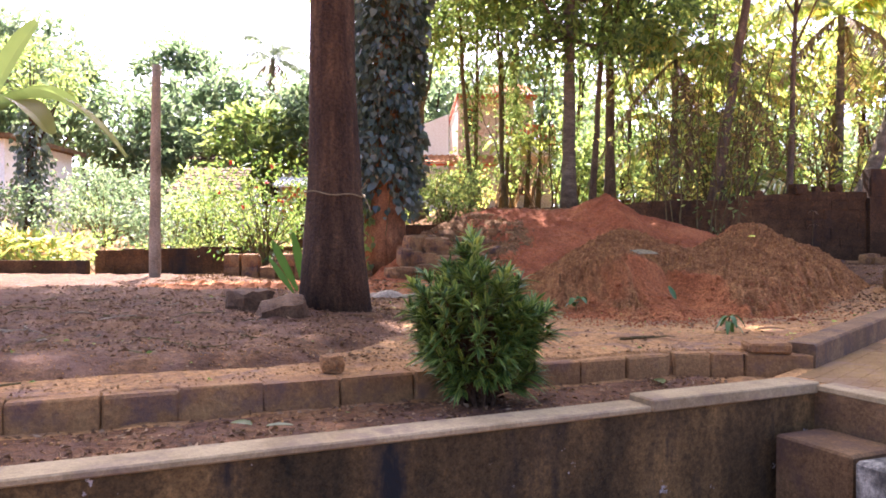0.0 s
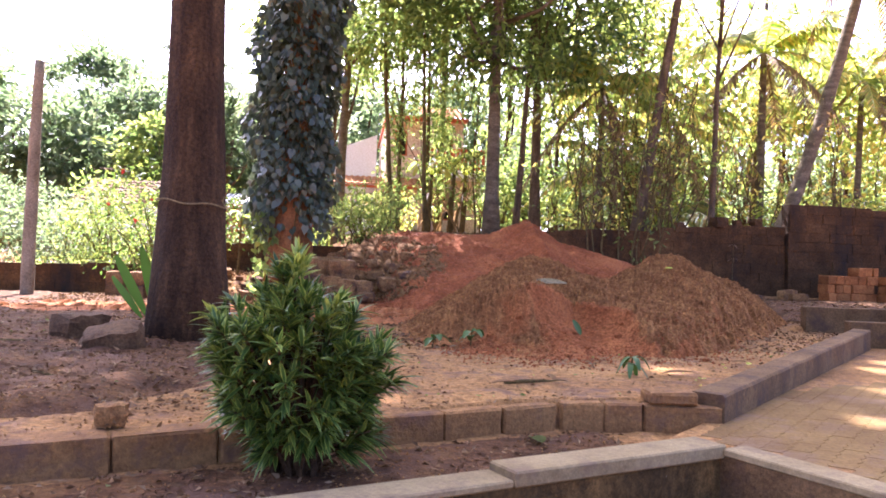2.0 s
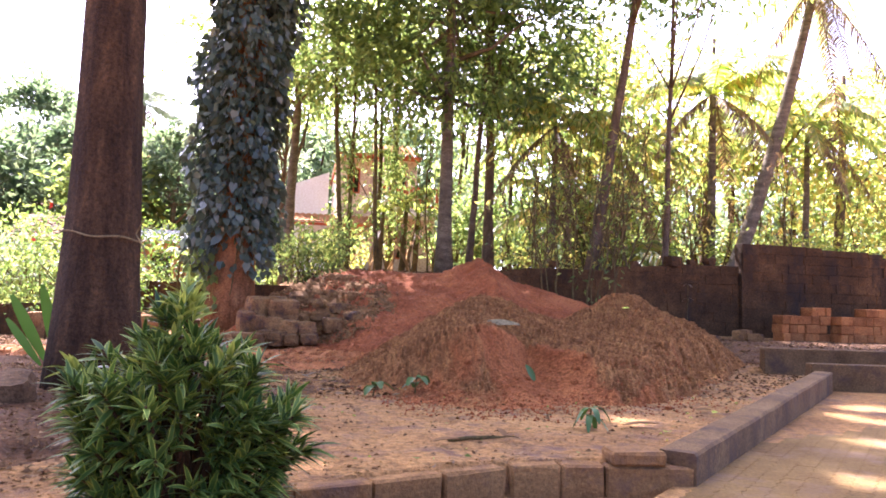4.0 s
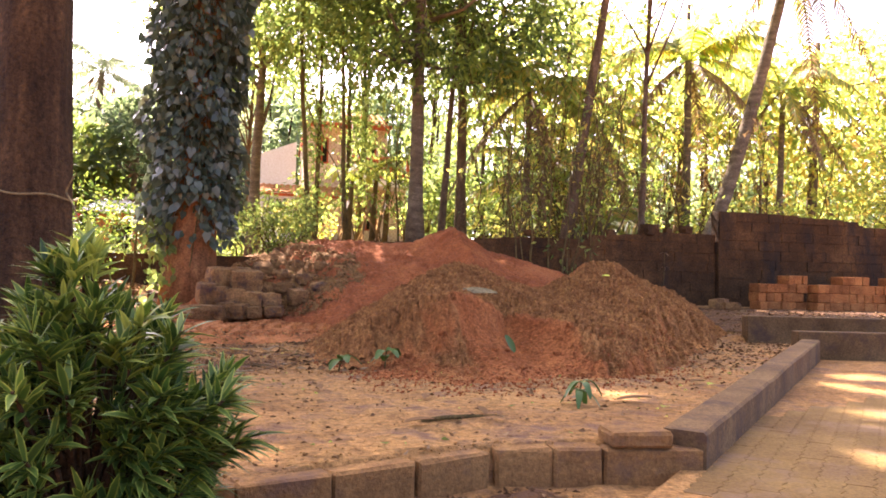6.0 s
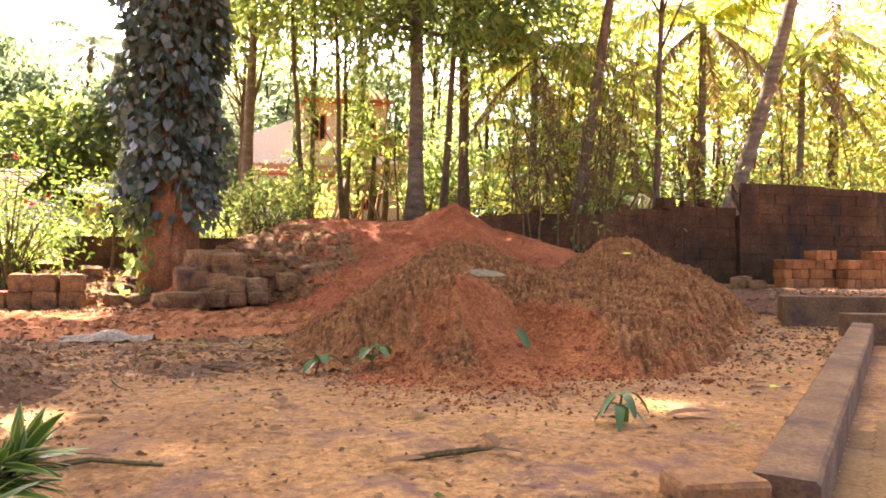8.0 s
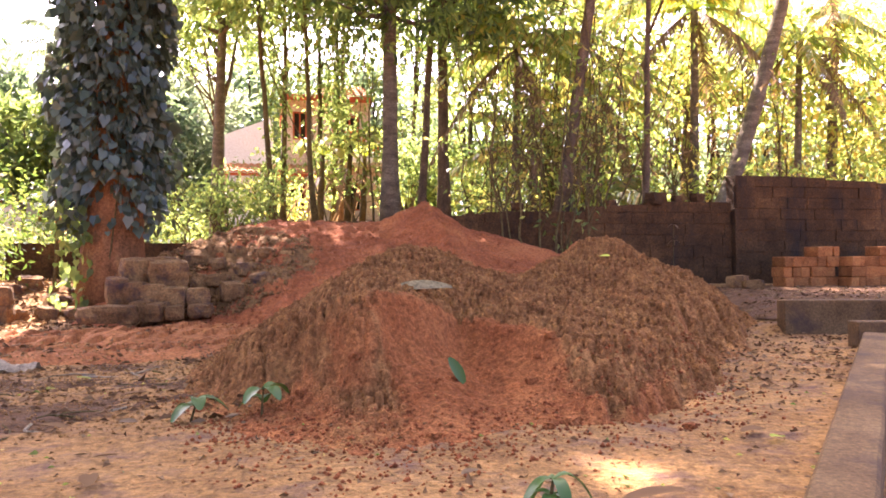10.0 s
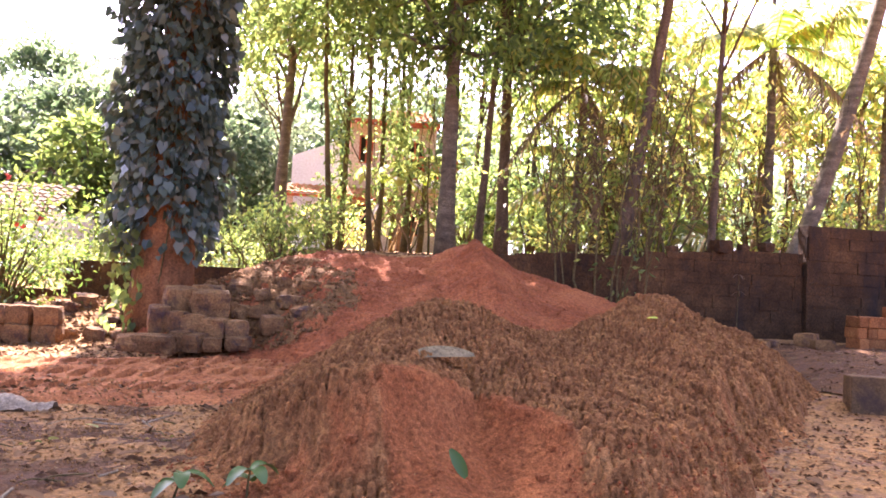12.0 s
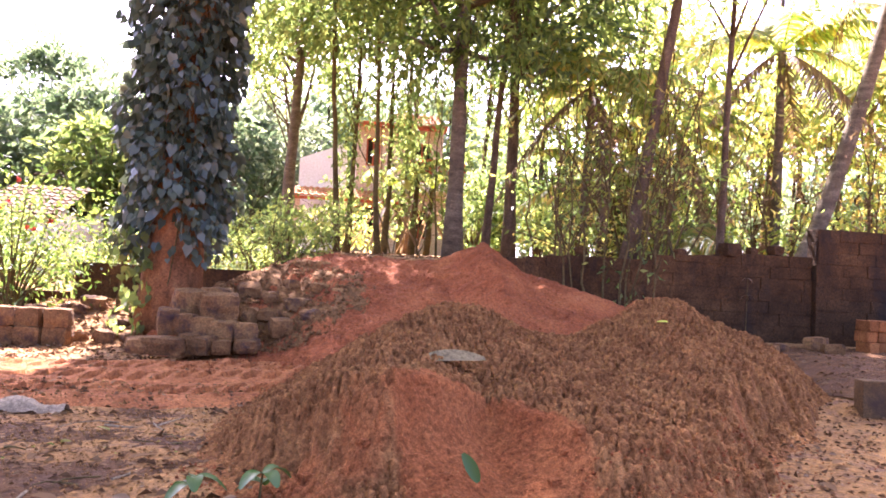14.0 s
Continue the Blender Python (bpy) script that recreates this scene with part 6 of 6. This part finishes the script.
flat_leaf("fallen_leaf", "fresh green leaf on the soil strip", -0.45, 3.02, -0.12, 0.12, 0.08, 160, L_MID)
flat_leaf("fallen_leaf", "pale green leaf on the soil strip", -0.25, 2.98, -0.12, 0.13, 0.05, 190, L_HAZE)
for x, y, a in ((2.05, 5.0, 14), (1.62, 6.3, 100), (0.75, 6.2, -20), (0.9, 5.3, 60), (1.45, 8.2, 30), (1.2, 7.4, 150), (5.0, 7.2, 40), (4.5, 6.4, 10), (5.6, 7.8, 80), (6.1, 8.4, 30)):
    flat_leaf("fallen_leaf", "curled dry brown leaf on the dust", x, y, gz(x, y) + 0.025, rng.uniform(0.13, 0.2), 0.07, a, L_DRY, group="fallen leaves")
for k in range(46):
    x, y = rng.uniform(-0.6, 6.6), rng.uniform(4.6, 9.4)
    if float(rough_front(np.array([x]), np.array([y]))[0]) < 0.02 and (x - KA.x) * EN.x + (y - KA.y) * EN.y > 0.3 and y > 4.7 + 0.1 * x:
        flat_leaf("fallen_leaf", "curled dry leaf lying on the dust", x, y, gz(x, y) + 0.02, rng.uniform(0.07, 0.15), rng.uniform(0.035, 0.06), rng.uniform(0, 360), (L_DRY, L_DRY, L_DRYPALM, L_YEL)[k % 4], tilt=(rng.uniform(-15, 15), rng.uniform(-12, 12)), group="fallen leaves")
V, F = tube_arrays([(2.08, 5.12, 0.02), (2.2, 5.11, 0.035), (2.34, 5.16, 0.03), (2.5, 5.2, 0.02)], [0.012, 0.014, 0.012, 0.007], 6, 0.1)
tagged(part_mesh("twig", quads_mesh("twig", V, F), M_STEM), "short dry brown twig on the dust", "twig")
for pts in ([(-1.6, 4.4, .06), (-1.4, 4.2, .07), (-1.15, 4.1, .05)], [(-2.1, 3.0, -.1), (-1.85, 3.05, 0.05), (-1.62, 3.2, .06)], [(0.7, 5.2, 0.02), (0.95, 5.25, 0.04), (1.2, 5.2, 0.02)]):
    V, F = tube_arrays(pts, [0.014, 0.011, 0.006], 6, 0.1)
    tagged(part_mesh("twig", quads_mesh("twig", V, F), M_STEM), "dry broken twig on the soil", "twig", "twigs")

for k in range(70):
    x, y = (rng.uniform(-3.6, -0.3), rng.uniform(4.2, 8.5)) if k < 50 else (rng.uniform(-0.8, 1.6), rng.uniform(7.0, 9.4))
    a, length = rng.uniform(0, 6.28), rng.uniform(0.12, 0.5)
    z = max(gz(x, y), float(turned_z(np.array([x]), np.array([y]))[0])) + 0.012
    pts = [(length * t * math.cos(a + 0.5 * t), length * t * math.sin(a + 0.5 * t), 0.02 * math.sin(3 * t + k)) for t in (0, 0.35, 0.7, 1.0)]
    V, F = tube_arrays(pts, np.linspace(rng.uniform(0.005, 0.011), 0.003, 4), 5, 0.1)
    ob = part_mesh("twig", quads_mesh("twig", V, F), (M_STEM, M_POLE)[k % 2])
    ob.location = (x, y, z)
    tagged(ob, "dry broken twig on the turned soil", "twig", "twigs")

# white sack on the ground
V, F = sheet(np.linspace(-0.55, 0.45, 60), np.linspace(-0.16, 0.16, 24), lambda x, y: np.maximum(0.0, (0.03 + 0.06 * np.exp(-((x + 0.05) / 0.2) ** 2) + 0.05 * np.abs(fbm(x, y, 5.0, 3, 2.0))) * (1 - (y / (0.05 + 0.12 * np.exp(-((x + 0.1) / 0.3) ** 2))) ** 2)) + 0.03 * fbm(x, y * 2, 9, 3, 4.0))
V[:, 2] += 0.02
ob = part_mesh("plastic_sack", np_mesh("sack", V, F), M_RAG, smooth=True)
ob.matrix_world = pose(0.12, 9.75, gz(0.1, 9.7), 0, 0, -12) @ Matrix.Diagonal((0.85, 0.8, 0.9, 1))
tagged(ob, "crumpled dirty white plastic sack on the ground", "sack")


# ---- tyre tracks of red soil ----
def track_z(x, y):
    u = x * 0.985 + y * 0.17
    v = -x * 0.12 + y * 0.985 - 11.3
    edge = 1 - sstep(1.25, 1.7, np.abs(v) + 0.25 * fbm(x, y, 0.9, 3, 2.0))
    end = sstep(-4.5, -3.2, x) * sstep(2.9, 2.0, x)
    h = np.zeros_like(x)
    for c in (-0.95, 0.0, 0.8):
        w = np.exp(-((v - c) / 0.22) ** 4)
        tread = 0.5 + 0.5 * np.sign(np.sin((u + 0.55 * np.abs(v - c)) * 2 * np.pi / 0.22))
        h = h + w * (0.10 * tread - 0.045) + 0.025 * np.exp(-((np.abs(v - c) - 0.30) / 0.07) ** 2)
    return edge * end * (0.10 + h + 0.04 * fbm(x, y, 3.0, 3, 8.0)) - 0.035 + 0.012 * fbm(x, y, 10.0, 2, 3.0)


V, F = sheet(np.arange(-4.6, 3.0, 0.025), np.arange(9.0, 14.0, 0.025), lambda x, y: track_z(x, y) + ground_z(x, y))
V, F = keep_above(V, F, ground_z, 0.012)
tagged(part_mesh("tyre_track_soil", np_mesh("tracks", V, F), M_TRACK), "band of red soil marked by tyre treads", "soil", kind="structure")


# ---- litter and crumbs ----
def surface(x, y):
    """Top of whatever soil lies at x, y, and whether loose things can lie there."""
    z = np.maximum(ground_z(x, y), turned_z(x, y))
    for heap in (rough_front(x, y), rough_red(x, y)):
        z = np.where(heap > 0.0, np.maximum(z, heap), z)
    z = np.maximum(z, np.where((y > 9.0) & (y < 14.0) & (x > -4.6) & (x < 3.0), track_z(x, y) + ground_z(x, y), -9))
    k = (y - kerb_y(x)) * 0.932
    on_kerb = (k > -0.01) & (k < 0.21) & (x < 2.7)
    z = np.where(on_kerb, np.maximum(z, 0.012), z)
    ok = (((x - K.x) * N.x + (y - K.y) * N.y) < -0.24) & ~((k > -0.07) & (k < 0.0)) & (((x - KA.x) * EN.x + (y - KA.y) * EN.y) > 0.03)
    return z, ok


def scatter(name, label, n, region, size, mat, category, free=False, strip=False):
    x = rng.uniform(region[0], region[1], n)
    y = rng.uniform(region[2], region[3], n)
    z, ok = surface(x, y)
    ok = np.full(n, True) if free else ok
    if strip:
        ok &= (y < kerb_y(x) - 0.02) | (rng.uniform(size=n) < 0.12)
    ok &= (rough_front(x, y) < 0.05) & ((rough_red(x, y) < 0.05) | (y > 16.8))
    P = np.stack([x, y, z + 0.008], 1)[ok]
    d = rng.normal(size=P.shape) * np.array([1, 1, 0.18])
    V, F = leaf_arrays(P, d, np.full(len(P), size), 0.5, 0.0, 0.2, 0.05)
    V[:, 2] = np.maximum(V[:, 2], np.repeat(P[:, 2] - 0.004, 4))
    return tagged(part_mesh(name, np_mesh(name, V, F), mat), label, category, kind="stuff")


scatter("leaf_litter", "dry leaf litter scattered over the yard", 480, (-3.5, 7.5, 4.4, 14), 0.06, L_DRY, "leaf litter")
scatter("leaf_litter", "thick dry leaf litter on the disturbed soil", 1500, (-5.0, 0.2, 4.0, 13), 0.06, L_DRY, "leaf litter")
scatter("leaf_litter", "dry leaf litter along the soil strip", 5200, (-4, 2.6, 1.6, 4.6), 0.042, L_DRY, "leaf litter", strip=True)
scatter("leaf_litter", "small dry leaves strewn round the trunk", 2800, (-3.4, 0.8, 4.2, 7.6), 0.036, L_DRY, "leaf litter")
scatter("leaf_litter", "dry leaf litter by the drive kerb", 3200, (4.6, 9.2, 7.4, 12.8), 0.055, L_DRY, "leaf litter")
scatter("leaf_litter", "dry leaves on the rubble and bank", 2500, (-4.0, 6.5, 14.5, 21), 0.10, L_DRY, "leaf litter")
scatter("leaf_litter", "dry leaves on the wall top and terrace", 2600, (5, 16, 17.0, 22), 0.10, L_DRY, "leaf litter")
scatter("leaf_litter", "dry leaves among the rubble", 1500, (-3.3, -0.5, 14.9, 18.2), 0.11, L_DRY, "leaf litter")
scatter("leaf_litter", "fine dry litter over the dusty yard", 2200, (-1.0, 7.5, 4.3, 10.5), 0.034, L_DRY, "leaf litter")
scatter("leaf_litter", "dry leaf litter before the rows of blocks", 1500, (-4.2, 0.3, 12.7, 15.0), 0.08, L_DRY, "leaf litter")
scatter("leaf_litter", "dry leaf litter on the raised bed", 2200, (8.4, 15.0, 11.3, 16.8), 0.09, L_DRY, "leaf litter", True)
scatter("leaf_litter", "dry leaves on the gravelly patch", 520, (-1.4, 2.2, 7.4, 10.6), 0.075, L_DRY, "leaf litter")
scatter("green_litter", "fresh green bits on the soil", 90, (-2.5, 5.5, 2.5, 9), 0.045, L_MID, "leaf litter")
scatter("yellow_petals", "small fallen yellow leaves on the dust", 120, (0.5, 6, 4.4, 9), 0.03, L_YEL, "leaf litter")


def crumbs(name, label, n, region, s0, s1, mat, fading=False, where=None):
    """Loose crumbs on the soil; fading: they thin out along x."""
    x = rng.uniform(0, 1, n)
    x = region[0] + (region[1] - region[0]) * (x * rng.uniform(0, 1, n) if fading else x)
    y = rng.uniform(region[2], region[3], n)
    z, ok = surface(x, y)
    if where is not None:
        ok = ok & where(x, y)
    x, y, z, n = x[ok], y[ok], z[ok], int(ok.sum())
    s = rng.uniform(s0, s1, n) * rng.uniform(0.4, 1, n)
    oct_ = np.array([(1, 0, 0), (0, 1, 0), (-1, 0, 0), (0, -1, 0), (0, 0, 1), (0, 0, -0.6)], float)
    V = np.stack([x, y, z + s * 0.3], 1)[:, None, :] + oct_[None] * s[:, None, None] * rng.uniform(0.6, 1.2, (n, 6, 1))
    i = np.arange(n)[:, None] * 6
    F = np.concatenate([i + np.array([f]) for f in ((0, 1, 4), (1, 2, 4), (2, 3, 4), (3, 0, 4), (1, 0, 5), (2, 1, 5), (3, 2, 5), (0, 3, 5))], 0)
    return tagged(part_mesh(name, np_mesh(name, V.reshape(-1, 3), F), mat), label, "soil crumbs", kind="stuff")


def heap_foot(x, y):
    """Along the foot of the front heap, thinning out over the dust before it."""
    off = y - heap_lines(x)[0] + 0.35 * fbm(x, y, 1.3, 3, 77.0)
    return (off < 0.55) & (off > -rng.uniform(0, 1, x.shape) ** 2.2 * 0.9) & (rng.uniform(size=x.shape) < 1.2 - off)


crumbs("soil_crumbs", "loose red soil crumbs round the mound", 9000, (1.5, 5.4, 5.8, 8.2), 0.004, 0.018, M_RED, where=heap_foot)
crumbs("soil_crumbs", "loose soil crumbs and grit on the mound", 1800, (2.2, 7.2, 8.0, 11.5), 0.004, 0.014, M_CRUST)
crumbs("soil_crumbs", "small clods on the turned soil", 3000, (-5.2, 0.2, 4.2, 10), 0.004, 0.018, M_TURNED)
crumbs("soil_crumbs", "grit on the soil strip", 3200, (-3.8, 2.6, 2.0, 4.6), 0.004, 0.014, M_YARD)
crumbs("soil_crumbs", "clods on the red mound", 2600, (0.6, 6.0, 12.0, 16.8), 0.008, 0.028, M_RED)
crumbs("soil_crumbs", "grit on the dusty yard", 4000, (-0.8, 6.5, 4.4, 11.0), 0.003, 0.010, M_YARD)
crumbs("soil_crumbs", "gravel on the brown patch", 5000, (-1.6, 2.0, 7.2, 10.8), 0.005, 0.018, M_YARD)
crumbs("soil_crumbs", "dark rubble on the flank of the red mound", 3600, (0.5, 3.4, 13.4, 16.2), 0.012, 0.06, M_ROCKY, True, where=lambda x, y: rubbly(x, y) > 0.4)

# ---- paved drive ----
drive = tagged(empty("drive"), "dusty drive of wavy interlocking concrete pavers", "pavement", kind="structure")


def paver_mesh(a, b):
    """One wavy-edged paver, a by b, with a chamfered top."""
    n = 9
    t = np.linspace(0, 1, n)
    wave = 0.009 * np.sin(4 * np.pi * t)
    low_ = np.stack([t * a - a / 2 + 0.0025, wave - b / 2 + 0.0012], 1)
    high = np.stack([t * a - a / 2 - 0.0, wave + b / 2 - 0.0012], 1)[::-1]
    ring = np.vstack([low_, high])
    ring[n - 1, 0] -= 0.0015
    ring[n, 0] -= 0.0015
    m = len(ring)
    inner = ring * np.array([0.98, 0.96])
    V = np.vstack([np.c_[ring, np.full(m, -0.03)], np.c_[ring, np.full(m, -0.0007)], np.c_[inner, np.zeros(m)]])
    me = bpy.data.meshes.new("paver")
    F = []
    for k in range(m):
        j = (k + 1) % m
        F += [(k, j, m + j, m + k), (m + k, m + j, 2 * m + j, 2 * m + k)]
    F.append(tuple(range(2 * m, 3 * m)))
    me.from_pydata([tuple(v) for v in V], [], F)
    me.materials.append(M_PAVER)
    return me


PV = paver_mesh(0.225, 0.112)
cells = []
for i in range(-14, 60):
    for j in range(0, 34):
        u, v = 0.12 + i * 0.225 + (0.112 if j % 2 else 0), -0.058 - j * 0.112
        p = KA + E * u + EN * v
        ahead = (p.x - 7.72) * 0.249 + (p.y - 9.28) * 0.968
        q = (p - K).dot(D)
        if ahead < -0.1 and q > 0.19 and (p - K).dot(N) > -1.2:
            cells.append((u - v * 0.5, p))
cells.sort(key=lambda c: c[0])
turn = math.atan2(E.y, E.x)
for _, p in cells[:300]:
    ob = new("paver", PV)
    ob.parent = drive
    ob.matrix_basis = Matrix.Translation((p.x, p.y, -0.098 + random.uniform(-0.001, 0.001))) @ Matrix.Rotation(turn, 4, "Z")
base_v = np.array([tuple(v.co) for v in PV.vertices])
polys = [tuple(f.vertices) for f in PV.polygons]
VV, FF = [], []
for _, p in cells[300:]:
    o = len(VV)
    for v in base_v:
        w = E * v[0] + EN * v[1]
        VV.append((p.x + w.x, p.y + w.y, -0.098 + v[2]))
    FF += [tuple(k + o for k in f) for f in polys]
me = bpy.data.meshes.new("paver_rest")
me.from_pydata(VV, [], FF)
ob = part_mesh("paver_rest", me, M_PAVER, drive)
ob["kind"] = "stuff"
